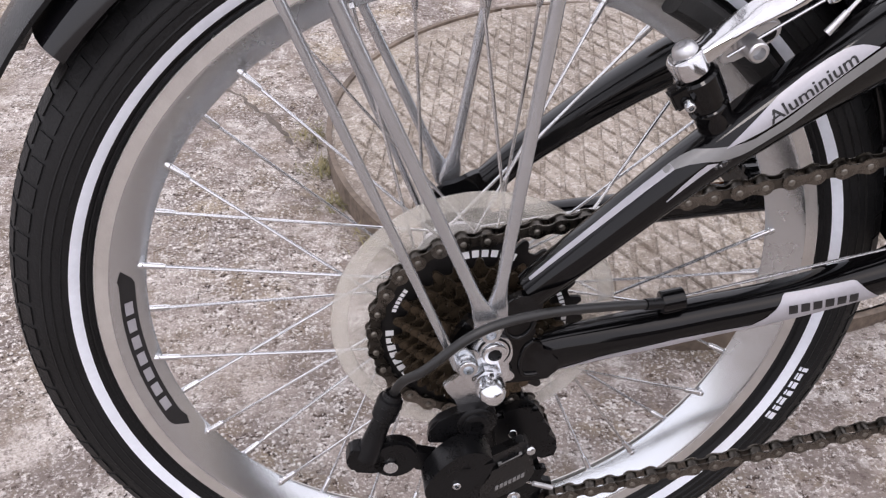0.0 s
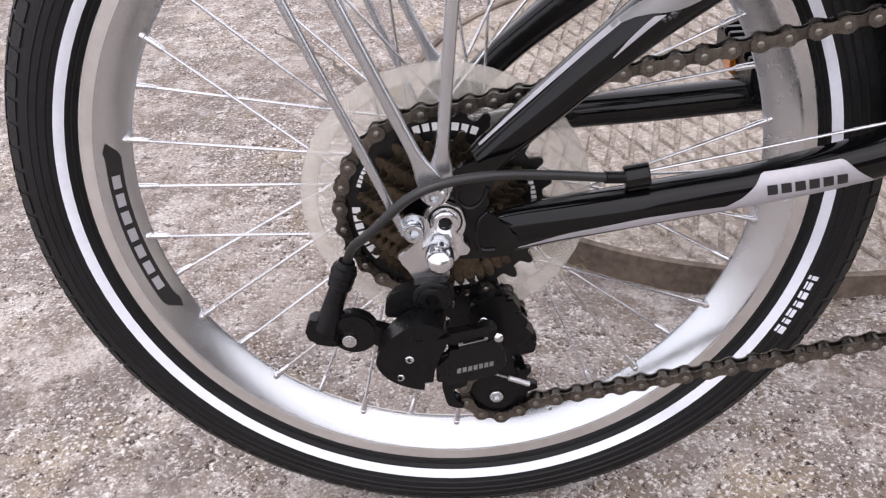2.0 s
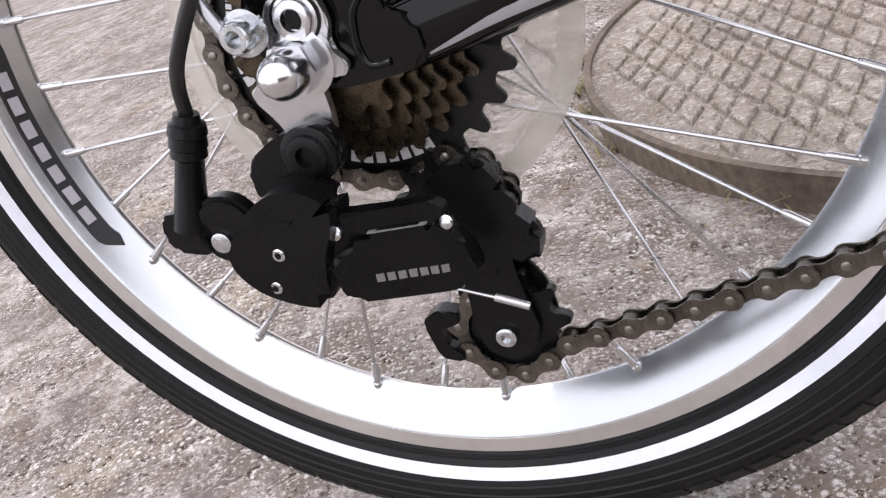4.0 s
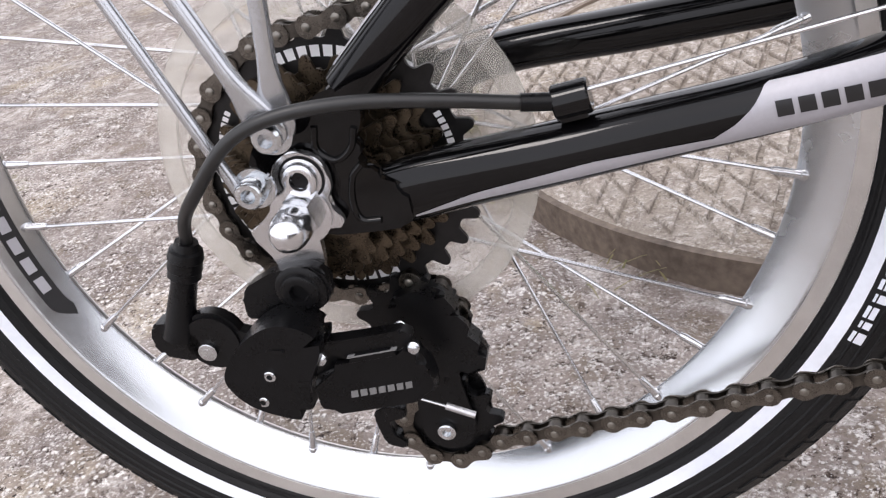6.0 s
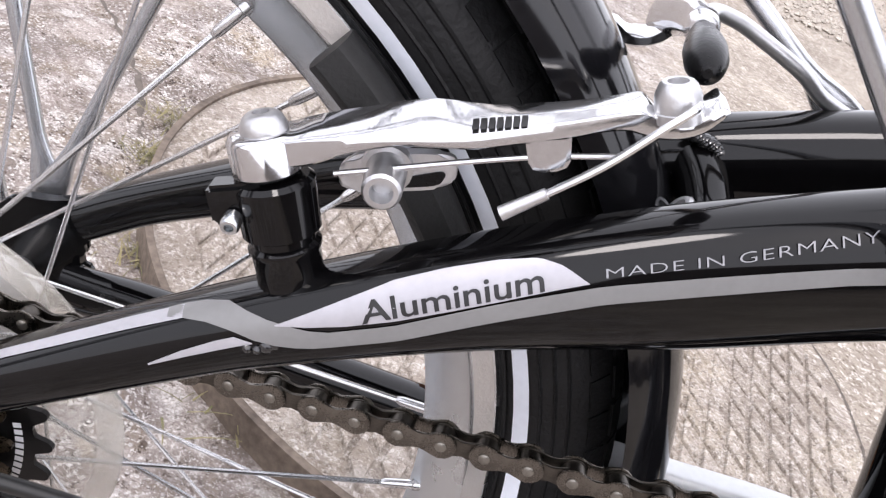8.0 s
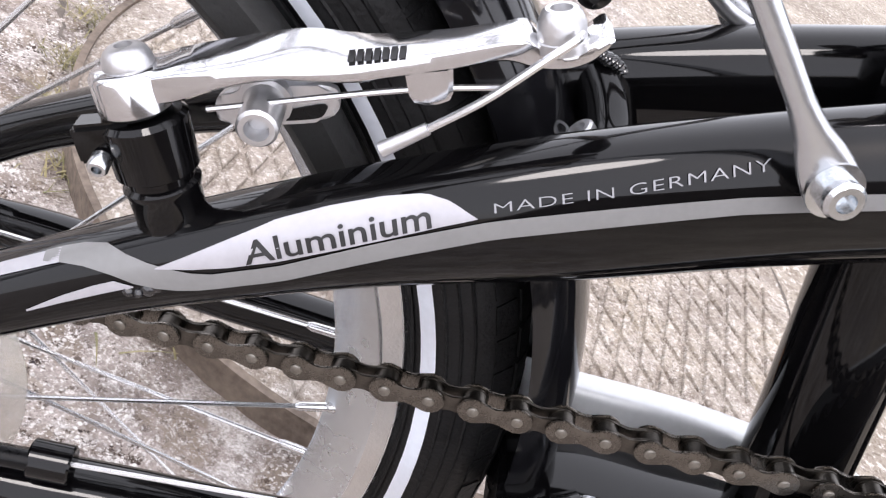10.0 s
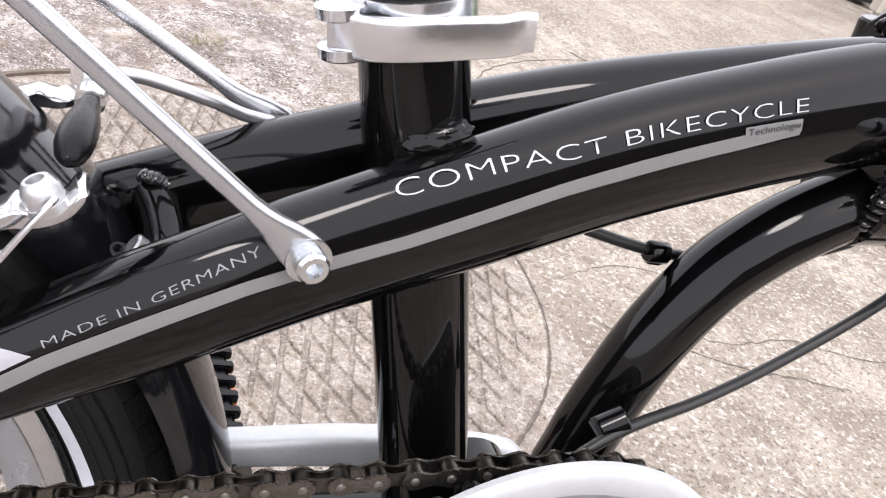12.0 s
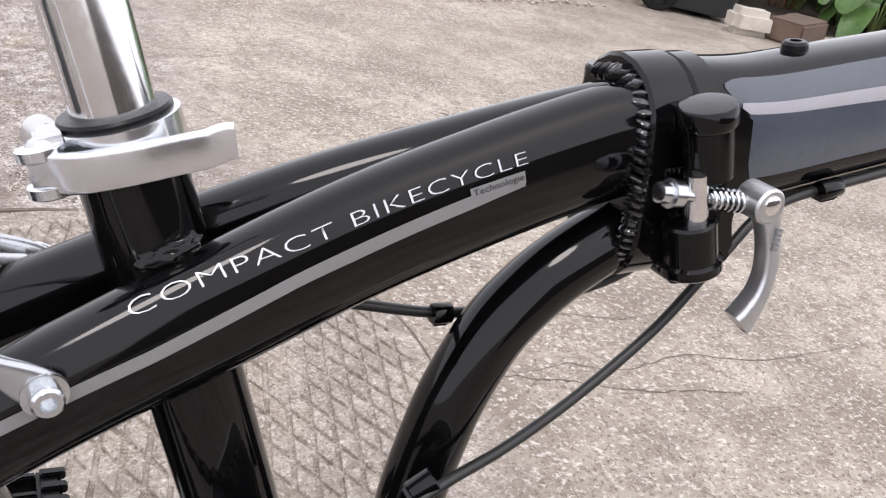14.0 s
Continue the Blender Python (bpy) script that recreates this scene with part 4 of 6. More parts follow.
# upper stays to the main tubes
strut((0.2452, -0.0640, 0.2018), (0.160, -0.070, 0.2665), 0.0031, 0.0070)
strut((0.160, -0.070, 0.2665), (0.055, -0.072, 0.347), 0.0031)
strut((0.2487, 0.0250, 0.2040), (0.175, 0.038, 0.239), 0.0031, 0.0070)
strut((0.175, 0.038, 0.239), (0.055, 0.060, 0.305), 0.0031)
bolt("stay_bolt", (0.2452, -0.0655, 0.2018), (0.1, -1, 0.05), 0.0052, 0.007, carrier)
bolt("stay_bolt", (0.2487, 0.0262, 0.2040), (0, 1, 0.05), 0.0052, 0.007, carrier)
deck = bmesh.new()
for y in (-0.075, 0.075):
    sweep(deck, smooth_path([(0.07, y, 0.35, 0.005, 0.005), (-0.02, y, 0.352, 0.005, 0.005), (-0.12, y, 0.35, 0.005, 0.005)], 5), 12)
for x in (0.05, -0.03, -0.11):
    sweep(deck, [(x, -0.075, 0.351, 0.004, 0.004), (x, 0.075, 0.351, 0.004, 0.004)], 12)
part("rack_deck", deck, ROD, carrier)

mud = bmesh.new()
arc = []
for k in range(33):
    a = math.pi * (k / 16 if k <= 16 else (32.5 - k) / 16)
    grow = 0.0 if k <= 16 else 0.0017
    arc.append((0.2435 + (0.0200 - grow) * max(0.0, math.sin(a)) ** 0.8, -(0.0300 - grow) * math.copysign(abs(math.cos(a)) ** 0.85, math.cos(a))))
lathe(mud, arc, 80, a0=6, a1=139)
part("mudguard", mud, material("mudguard_plastic", (0.005, 0.005, 0.006), 0.10, vary=0.3, scale=40, rough_vary=0.04), bike, "gloss black plastic mudguard")
tail = bmesh.new()
lathe(tail, [(0.264, -0.03), (0.272, -0.016), (0.275, 0), (0.272, 0.016), (0.264, 0.03), (0.262, 0.03), (0.269, 0.015), (0.272, 0), (0.269, -0.015), (0.262, -0.03)], 16, a0=128, a1=146)
part("mudguard_flap", tail, PLASTIC, bike, "dark grey plastic mudguard end")

# ---- derailleur ----
der = new("rear_derailleur")
der.parent = bike
part("bracket", slab(bmesh.new(), flat(rounded([(-0.0315, -0.0262), (-0.0180, -0.0197), (-0.0040, -0.0180), (0.0020, -0.0200), (0.0042, -0.0278), (0.0010, -0.0345), (-0.0055, -0.0378), (-0.0150, -0.0372), (-0.0210, -0.0392), (-0.0339, -0.0400)], 0.3, 3), -0.0795), 0.006, 0.0012), PLASTIC, der, "black painted derailleur bracket")
pb = bmesh.new()
turned(pb, (-0.0078, -0.0785, -0.0278), (0, -1, 0), [(0, 0.0100), (0.0015, 0.0100), (0.0022, 0.0092), (0.0024, 0.0075), (0.0036, 0.0070), (0.0040, 0.0060), (0.0040, 0.0036), (0.0015, 0.0032)], 28)
part("pivot_bolt", pb, PLASTIC, der, "black hex socket pivot bolt")
# cable arm with its round end and barrel
ca = slab(bmesh.new(), flat([(-0.0508 + 0.0128 * math.cos(radians(a)), -0.0484 + 0.0128 * math.sin(radians(a))) for a in range(0, 360, 15)], -0.0800), 0.008, 0.0015)
slab(ca, flat(rounded([(-0.046, -0.042), (-0.044, -0.056), (-0.024, -0.062), (-0.024, -0.050)], 0.2), -0.0790), 0.006, 0.001)
slab(ca, flat(rounded([(-0.0738, -0.0386), (-0.0660, -0.0385), (-0.0580, -0.0415), (-0.0545, -0.0540), (-0.0622, -0.0562), (-0.0732, -0.0533), (-0.0768, -0.0469)], 0.25), -0.0800), 0.009, 0.001)
part("cable_arm", ca, PLASTIC, der, "black plastic cable arm")
bolt("screw", (-0.0534, -0.0800, -0.0520), (0, -1, 0), 0.0040, 0.0016, der, ZINC, washer=False, socket=False)
bar = bmesh.new()
sweep(bar, smooth_path([(-0.0655, -0.0775, -0.046, 0.0066, 0.0064), (-0.0628, -0.0765, -0.039, 0.0064, 0.0060), (-0.0588, -0.0757, -0.029, 0.0054, 0.0054), (-0.0548, -0.0750, -0.0195, 0.0050, 0.0050)], 4), 18)
part("cable_barrel", bar, PLASTIC, der)
ad = bmesh.new()
turned(ad, (-0.0556, -0.0752, -0.0212), (0.36, 0.03, 0.93), [(0, 0.0055), (0.001, 0.0066), (0.004, 0.0062), (0.0045, 0.0068), (0.0085, 0.0064), (0.009, 0.0070), (0.0125, 0.0064), (0.013, 0.0050), (0.016, 0.0044)], 16)
part("barrel_adjuster", ad, PLASTIC, der, "ribbed black barrel adjuster")
# front knuckle
kn = bmesh.new()
slab(kn, flat(rounded([(-0.0372, -0.0480), (-0.0285, -0.0378), (-0.0175, -0.0322), (-0.0085, -0.0335), (-0.0005, -0.0400), (-0.0005, -0.0470), (-0.0085, -0.0600), (-0.0105, -0.0755), (-0.0195, -0.0733), (-0.0320, -0.0655), (-0.0382, -0.0550)], 0.48, 6), lambda x, z: -0.0972 + 0.18 * (x + 0.02)), 0.016, 0.0058)
part("knuckle", kn, PLASTIC, der, "rounded black plastic derailleur body")
part("knuckle_rib", slab(bmesh.new(), flat(rounded([(-0.0285, -0.0415), (-0.013, -0.0425), (-0.013, -0.0445), (-0.0285, -0.0435)], 0.3), -0.0970), 0.004, 0.0004), PLASTIC, der)
for x, z in ((-0.0208, -0.0529), (-0.0267, -0.0642)):
    bolt("adjust_screw", (x, -0.0962, z), (0, -1, 0), 0.0024, 0.0024, der, ZINC, washer=False)


def link_y(x, z):
    return -0.0890 + 0.74 * (x + 0.004)


part("outer_link", slab(bmesh.new(), flat(rounded([(-0.0080, -0.0600), (0.0010, -0.0600), (0.0035, -0.0560), (0.0198, -0.0612), (0.0269, -0.0695), (0.0296, -0.0885), (0.0210, -0.0882), (-0.0088, -0.0764)], 0.22, 3), link_y), 0.010, 0.0026), PLASTIC, der, "black derailleur outer link")
part("link_bar", slab(bmesh.new(), flat(rounded([(-0.0060, -0.0460), (0.0113, -0.0522), (0.0215, -0.0552), (0.0250, -0.0600), (0.0225, -0.0640), (0.0000, -0.0565)], 0.2, 3), lambda x, z: link_y(x, z) + 0.002), 0.006, 0.0012), PLASTIC, der)
part("link_core", slab(bmesh.new(), flat(rounded([(-0.0040, -0.0490), (0.0205, -0.0580), (0.0255, -0.0650), (0.0268, -0.0850), (-0.0005, -0.0770), (-0.0090, -0.0600)], 0.15, 2), lambda x, z: link_y(x, z) + 0.004), 0.004, 0.0008), PLASTIC, der)
part("link_edge", slab(bmesh.new(), flat([(0.004, -0.0562), (0.0195, -0.0612), (0.0195, -0.0617), (0.004, -0.0568)], lambda x, z: link_y(x, z) - 0.0003), 0.002), STRIPE_GREY, der)
# maker's name on the link: plain grey bars
for j in range(7):
    x = 0.0022 + j * 0.0029
    z = -0.0738 - 0.36 * (x - 0.0022)
    part("maker_mark", slab(bmesh.new(), flat([(x, z), (x + 0.0021, z - 0.0007), (x + 0.0023, z + 0.0021), (x + 0.0002, z + 0.0028)], lambda u, w: link_y(u, w) - 0.0004), 0.0006), STRIPE_GREY, der)
part("inner_knuckle", slab(bmesh.new(), flat(rounded([(0.0085, -0.0660), (0.0110, -0.0555), (0.0220, -0.0515), (0.0330, -0.0520), (0.0390, -0.0625), (0.0385, -0.0708), (0.0480, -0.0820), (0.0444, -0.0949), (0.0377, -0.0888), (0.0294, -0.0976), (0.0200, -0.0985), (0.0120, -0.0880)], 0.28, 3), -0.0460), 0.010, 0.0032), PLASTIC, der, "black rear derailleur knuckle")
for x, y, z in ((-0.0131, -0.0745, -0.0505), (-0.0036, -0.0895, -0.0525), (0.0174, -0.0560, -0.0615), (0.0253, -0.0685, -0.0637)):
    bolt("rivet", (x, y + 0.0015, z), (0, -1, 0.25), 0.0026, 0.0022, der, ZINC, washer=False, socket=False)
# cage with two jockey wheels
CAGE_Y = -0.0425
cage = [(0.006, -0.064), (0.024, -0.060), (0.033, -0.076), (0.033, -0.095), (0.0400, -0.107), (0.0420, -0.124), (0.0340, -0.138), (0.0170, -0.139), (0.0065, -0.131), (0.0045, -0.115), (0.0090, -0.100), (0.005, -0.080)]
cage_front = [(0.008, -0.066), (0.025, -0.062), (0.034, -0.078), (0.0325, -0.097), (0.0345, -0.112), (0.0362, -0.1235), (0.0312, -0.1335), (0.0220, -0.1362), (0.0130, -0.1315), (0.0108, -0.1200), (0.0125, -0.100), (0.010, -0.080)]
part("cage_plate", slab(bmesh.new(), flat(rounded(cage_front, 0.3, 3), CAGE_Y), 0.0016, 0.0004), PLASTIC, der, "black cage plate")
part("cage_plate", slab(bmesh.new(), flat(rounded(cage, 0.3, 3), CAGE_Y + 0.0105), 0.0016, 0.0004), PLASTIC, der, "black cage plate")
part("cage_hook", slab(bmesh.new(), flat(rounded([(0.006, -0.112), (-0.003, -0.110), (-0.010, -0.114), (-0.007, -0.132), (0.002, -0.134), (0.003, -0.130), (-0.003, -0.127), (-0.004, -0.118), (0.005, -0.117)], 0.2, 2), CAGE_Y - 0.001), 0.008, 0.0006), PLASTIC, der)
for cx, cz in ((0.0165, -0.0715), (0.0232, -0.1230)):
    out = sprocket_outline(11, 0.0212)
    part("jockey_wheel", plate(bmesh.new(), [(cx + x, cz + z) for x, z in out], CAGE_Y + 0.0035, CAGE_Y + 0.0085, 0.0003), PLASTIC, der, "black toothed jockey wheel", smooth=False)
bolt("jockey_bolt", (0.0225, CAGE_Y, -0.1245), (0, -1, 0), 0.0042, 0.003, der, ZINC, washer=False)
part("cable_tail", rod([(0.0150, -0.060, -0.0920), (0.0220, -0.060, -0.0948), (0.0300, -0.060, -0.0982)], 0.0007, 8), STEEL, der)
part("cable_tip", cyl(bmesh.new(), (0.0300, -0.060, -0.0982), (0.0415, -0.060, -0.1035), 0.0015, segs=10), ALLOY, der, "crimped alloy cable tip")

# gear cable from the barrel along the chainstay to the front
gear = new("gear_cable")
gear.parent = bike
part("cable_housing", rod([(-0.0500, -0.0745, -0.0070), (-0.0452, -0.0785, 0.0040), (-0.0345, -0.0850, 0.0155), (-0.0152, -0.0880, 0.0340), (0.0030, -0.0865, 0.0410), (0.0282, -0.082, 0.0414), (0.0562, -0.074, 0.0359), (0.0835, -0.0655, 0.0287), (0.0925, -0.0632, 0.0270)], 0.0025, 14), CABLE, gear, "black gear cable housing")
part("housing_end", cyl(bmesh.new(), (0.081, -0.0665, 0.0294), (0.0925, -0.0634, 0.0272), 0.0031, segs=14), PLASTIC, gear)
part("inner_wire", rod([(0.0925, -0.0632, 0.0285), (0.160, -0.061, 0.0385), (0.222, -0.0585, 0.0475)], 0.0008, 8), STEEL, gear, "bare steel inner wire")
part("cable_housing", rod([(0.2225, -0.0585, 0.0455), (0.25, -0.060, 0.055), (0.30, -0.063, 0.078), (0.35, -0.060, 0.104), (0.389, -0.052, 0.1300), (0.428, -0.045, 0.144), (0.466, -0.038, 0.1625), (0.503, -0.034, 0.191), (0.531, -0.032, 0.224), (0.555, -0.030, 0.2475), (0.60, -0.032, 0.262), (0.68, -0.032, 0.280)], 0.0025, 14), CABLE, gear, "black gear cable housing")
part("cable_housing", rod([(0.365, -0.004, 0.195), (0.405, -0.004, 0.1885), (0.440, -0.003, 0.188), (0.469, -0.003, 0.193), (0.503, -0.004, 0.205), (0.535, -0.010, 0.235), (0.58, -0.022, 0.255), (0.68, -0.024, 0.276)], 0.0025, 14), CABLE, gear, "black brake cable housing")
part("cable_housing", rod([(0.365, -0.004, 0.195), (0.32, 0.002, 0.200), (0.28, 0.014, 0.204), (0.2440, 0.020, 0.2074)], 0.0025, 14), CABLE, gear)


def cable_clip(name, centre, turn, size):
    """A short round sleeve on a small welded foot."""
    bm = bmesh.new()
    c, along, half, rad = Vector(centre), Vector((math.cos(radians(turn)), 0, -math.sin(radians(turn)))), size[0] / 2, size[2] * 0.52
    turned(bm, c - along * half, along, [(0, rad * 0.55), (0, rad * 0.90), (0.0006, rad), (2 * half - 0.0006, rad), (2 * half, rad * 0.90), (2 * half, rad * 0.55)], 28)
    block(bm, c + Vector((0, size[1] * 0.15, -size[2] * 0.35)), (size[0] * 0.92, size[1] * 0.75, size[2] * 0.55), 0.0012, pose(0, 0, 0, 0, turn, 0))
    return part(name, bm, BLACK_PAINT, gear, "black cable stop")


cable_clip("cable_stop", (0.0973, -0.0612, 0.0268), -8, (0.0125, 0.012, 0.0115))
cable_clip("cable_stop", (0.2265, -0.0575, 0.0455), -10, (0.0105, 0.009, 0.0095))
cable_clip("cable_stop", (0.3895, -0.0475, 0.1315), -35, (0.012, 0.016, 0.011))
cable_clip("cable_stop", (0.407, -0.006, 0.189), 0, (0.009, 0.010, 0.009))
cable_clip("cable_stop", (0.5835, -0.034, 0.2585), -12, (0.012, 0.012, 0.009))

# ---- brake ----
brake = new("rim_brake")
brake.parent = bike
AX = Vector((-0.485, 0, 0.875))
boss = bmesh.new()
turned(boss, (0.1128, -0.0555, 0.1150), AX, [(-0.006, 0.0125), (0.0005, 0.0122), (0.0025, 0.0112), (0.0045, 0.0098), (0.0075, 0.0090), (0.0120, 0.0088), (0.0180, 0.0090), (0.0190, 0.0096), (0.0200, 0.0096), (0.0210, 0.0084), (0.030, 0.0084)], 32)
part("brake_boss", boss, BLACK_PAINT, brake, "black welded brake boss")
sp = bmesh.new()
turned(sp, (0.1016, -0.0555, 0.1352), AX, [(0, 0.0090), (0.0008, 0.0102), (0.0140, 0.0106), (0.0152, 0.0094)], 32)
block(sp, (0.0895, -0.0590, 0.1410), (0.015, 0.008, 0.0105), 0.0012, pose(0, 0, 0, 0, -30, 0))
part("spring_housing", sp, BLACK_PAINT, brake, "black plastic spring housing")
bolt("tension_screw", (0.0897, -0.0625, 0.1380), (0.05, -1, -0.25), 0.0026, 0.0050, brake, ZINC, washer=False)
# rows along the arm: place, back top edge, front ridge, front low edge
ARM = [(0.1490, 0.0960, 0.0942, 0.0878), (0.1540, 0.0968, 0.0946, 0.0872), (0.1605, 0.0965, 0.0946, 0.0874), (0.1660, 0.0975, 0.0948, 0.0879), (0.1735, 0.0984, 0.0945, 0.0897), (0.1810, 0.0990, 0.0944, 0.0908), (0.1887, 0.0997, 0.0938, 0.0911), (0.1970, 0.0997, 0.0934, 0.0901), (0.2057, 0.0980, 0.0934, 0.0892), (0.2130, 0.0971, 0.0939, 0.0896), (0.2280, 0.0970, 0.0952, 0.0906), (0.2345, 0.0974, 0.0959, 0.0915), (0.2403, 0.0978, 0.0964, 0.0916), (0.2450, 0.0980, 0.0962, 0.0900), (0.2488, 0.0945, 0.0938, 0.0889), (0.2535, 0.0936, 0.0930, 0.0887), (0.2578, 0.0955, 0.0940, 0.0898), (0.2615, 0.0978, 0.0955, 0.0923), (0.2632, 0.0965, 0.0955, 0.0940)]


def brake_arm(side):
    """A cast arm with a slanting top face and a rounded front ridge; side -1 faces the drive side."""
    bm = bmesh.new()
    rings = []
    for s, top, ridge, low in smooth_path(ARM, 4):
        ring = []
        for y, h in ((0.0480, top - 0.0016), (0.0510, top), (0.0560, 0.55 * top + 0.45 * ridge + 0.0004), (0.0592, ridge + 0.0004), (0.0602, ridge - 0.0006), (0.0604, 0.5 * (ridge + low)), (0.0602, low + 0.0008), (0.0590, low), (0.0520, low - 0.0004), (0.0484, low + 0.001)):
            p = turn_u * s + AX * h
            ring.append(bm.verts.new((p.x, side * (y - (0.30 * (s - 0.15) if side > 0 else 0.0)), p.z)))
        rings.append(ring)
    k = len(rings[0])
    for a, b in zip(rings, rings[1:]):
        for i in range(k):
            bm.faces.new((a[i], a[(i + 1) % k], b[(i + 1) % k], b[i]))
    bm.faces.new(rings[0])
    bm.faces.new(rings[-1])
    # round pivot end
    turned(bm, turn_u * 0.1535 + AX * 0.0850 + Y * (side * 0.0550), AX, [(0, 0.0080), (0.001, 0.0088), (0.0092, 0.0088), (0.0104, 0.0080), (0.0110, 0.0070)], 32)
    # spring peg below the arm
    c = turn_u * 0.2226 + AX * 0.0920
    peg = [c + turn_u * u + AX * v for u, v in ((-0.0055, 0), (-0.0050, -0.0070), (-0.0040, -0.0088), (-0.0015, -0.0096), (0.0015, -0.0096), (0.0040, -0.0088), (0.0050, -0.0070), (0.0055, 0))]
    lean = 0.022 if side > 0 else 0.0
    y0, y1 = sorted((side * (0.0600 - lean), side * (0.0525 - lean)))
    slab(bm, [(p.x, y0, p.z) for p in peg], y1 - y0, 0.0012)
    return bm


turn_u = Vector((0.8746, 0, 0.4848))
part("brake_arm", brake_arm(-1), CAST, brake, "polished cast alloy brake arm")
part("brake_arm", brake_arm(1), CAST, brake, "polished cast alloy brake arm")
# maker's name on the arm: plain dark bars
for j in range(7):
    o = turn_u * (0.2050 + 0.0019 * j) + AX * 0.0947 - Y * 0.0597
    q = [o, o + turn_u * 0.0014, o + turn_u * 0.0018 + AX * 0.0014 + Y * 0.0030, o + turn_u * 0.0004 + AX * 0.0014 + Y * 0.0030]
    part("maker_mark", slab(bmesh.new(), [tuple(v) for v in q], -0.0006), BLACK_DECAL, brake)
hb = bmesh.new()
turned(hb, turn_u * 0.1545 + AX * 0.0958 - Y * 0.0550, AX, [(0, 0.0060), (0.0008, 0.0060), (0.0022, 0.0057), (0.0036, 0.0050), (0.0046, 0.0038), (0.0049, 0.0026), (0.0049, 0.0021), (0.0030, 0.0020)], 28)
part("pivot_screw", hb, ALLOY, brake, "silver button-head screw")
hb = bmesh.new()
turned(hb, turn_u * 0.2522 + AX * 0.0930 - Y * 0.0572, AX, [(0, 0.0060), (0.0024, 0.0060), (0.0026, 0.0055), (0.0060, 0.0054), (0.0085, 0.0044), (0.0092, 0.0036), (0.0092, 0.0025), (0.0070, 0.0023)], 28)
part("cable_screw", hb, ALLOY, brake, "silver cable clamp screw")
pad_plate = slab(bmesh.new(), flat(rounded([(0.1080, 0.1540), (0.1110, 0.1475), (0.1345, 0.1595), (0.1370, 0.1640), (0.1340, 0.1700), (0.1120, 0.1600)], 0.34, 4), -0.0475), 0.004, 0.001)
part("pad_arm", pad_plate, ALLOY, brake, "bright slotted pad holder")
# dark opening of the slot, laid on the holder's face as a black piece
part("pad_slot", slab(bmesh.new(), flat(rounded([(0.1235, 0.1580), (0.1245, 0.1555), (0.1335, 0.1605), (0.1340, 0.1640), (0.1325, 0.1645)], 0.3, 3), -0.0479), 0.002), PLASTIC, brake)
pbm = bmesh.new()
turned(pbm, (0.1195, -0.0470, 0.1600), (0.05, -1, -0.08), [(0, 0.0066), (0.003, 0.0066), (0.0032, 0.0053), (0.0142, 0.0050), (0.0150, 0.0043), (0.0150, 0.0030), (0.0105, 0.0028), (0.0105, 0.0002)], 20)
part("pad_nut", pbm, ALLOY, brake, "silver socket pad nut")
part("pad_post", cyl(bmesh.new(), (0.1200, -0.047, 0.1600), (0.1215, -0.020, 0.1590), 0.004, segs=14), ZINC, brake)
pad = bmesh.new()
lathe(pad, [(0.1895, -0.0142), (0.2025, -0.0142), (0.2045, -0.0185), (0.2040, -0.0270), (0.2015, -0.0300), (0.1935, -0.0300), (0.1905, -0.0270), (0.1885, -0.0185)], 16, a0=42.0, a1=61.5)
part("brake_pad", pad, material("pad_rubber", (0.012, 0.012, 0.012), 0.6, vary=0.3, scale=90, bump=0.2, bump_scale=600), brake, "black rubber brake pad")
pad = bmesh.new()
lathe(pad, [(0.1895, 0.0142), (0.2015, 0.0142), (0.2035, 0.0185), (0.2015, 0.0245), (0.1905, 0.0245), (0.1885, 0.0185)], 16, a0=42.5, a1=62.0)
part("brake_pad", pad, PLASTIC, brake, "black rubber brake pad")
part("spring_wire", rod([(0.108, -0.0560, 0.1560), (0.1465, -0.0575, 0.1795), (0.1670, -0.0570, 0.1895)], 0.0008, 8), STEEL, brake, "thin steel return spring")
part("brake_wire", rod([(0.1765, -0.0630, 0.2100), (0.1748, -0.0660, 0.2085), (0.1708, -0.0672, 0.2026), (0.1632, -0.0672, 0.1894), (0.1543, -0.0660, 0.1765)], 0.0010, 8), STEEL, brake, "twisted steel brake wire")
part("wire_tip", cyl(bmesh.new(), (0.1550, -0.0660, 0.1775), (0.1475, -0.0660, 0.1683), 0.0015, 0.0019, segs=10), ALLOY, brake, "crimped alloy wire tip")
boot = bmesh.new()
turned(boot, (0.1783, -0.0500, 0.2143), (0.0045, 0.038, 0.0022), [(0, 0.0012), (0.0015, 0.0026), (0.005, 0.0044), (0.010, 0.0054), (0.018, 0.0056), (0.025, 0.0050), (0.030, 0.0040), (0.034, 0.0038), (0.038, 0.0026)], 24)
part("rubber_boot", boot, PLASTIC, brake, "black rubber cable boot")
part("noodle", rod([(0.1832, -0.0060, 0.2172), (0.1863, 0.0020, 0.2203), (0.1945, 0.0060, 0.2204), (0.2035, 0.0085, 0.2188), (0.2213, 0.0110, 0.2145), (0.2335, 0.0160, 0.2095), (0.2468, 0.0200, 0.2068)], 0.0024, 14), ALLOY, brake, "bent alloy cable guide")
carrier_bm = turned(bmesh.new(), (0.1826, -0.0125, 0.2165), (0.0045, 0.038, 0.0022), [(0, 0.0030), (0.0005, 0.0046), (0.0050, 0.0050), (0.0058, 0.0040)], 24)
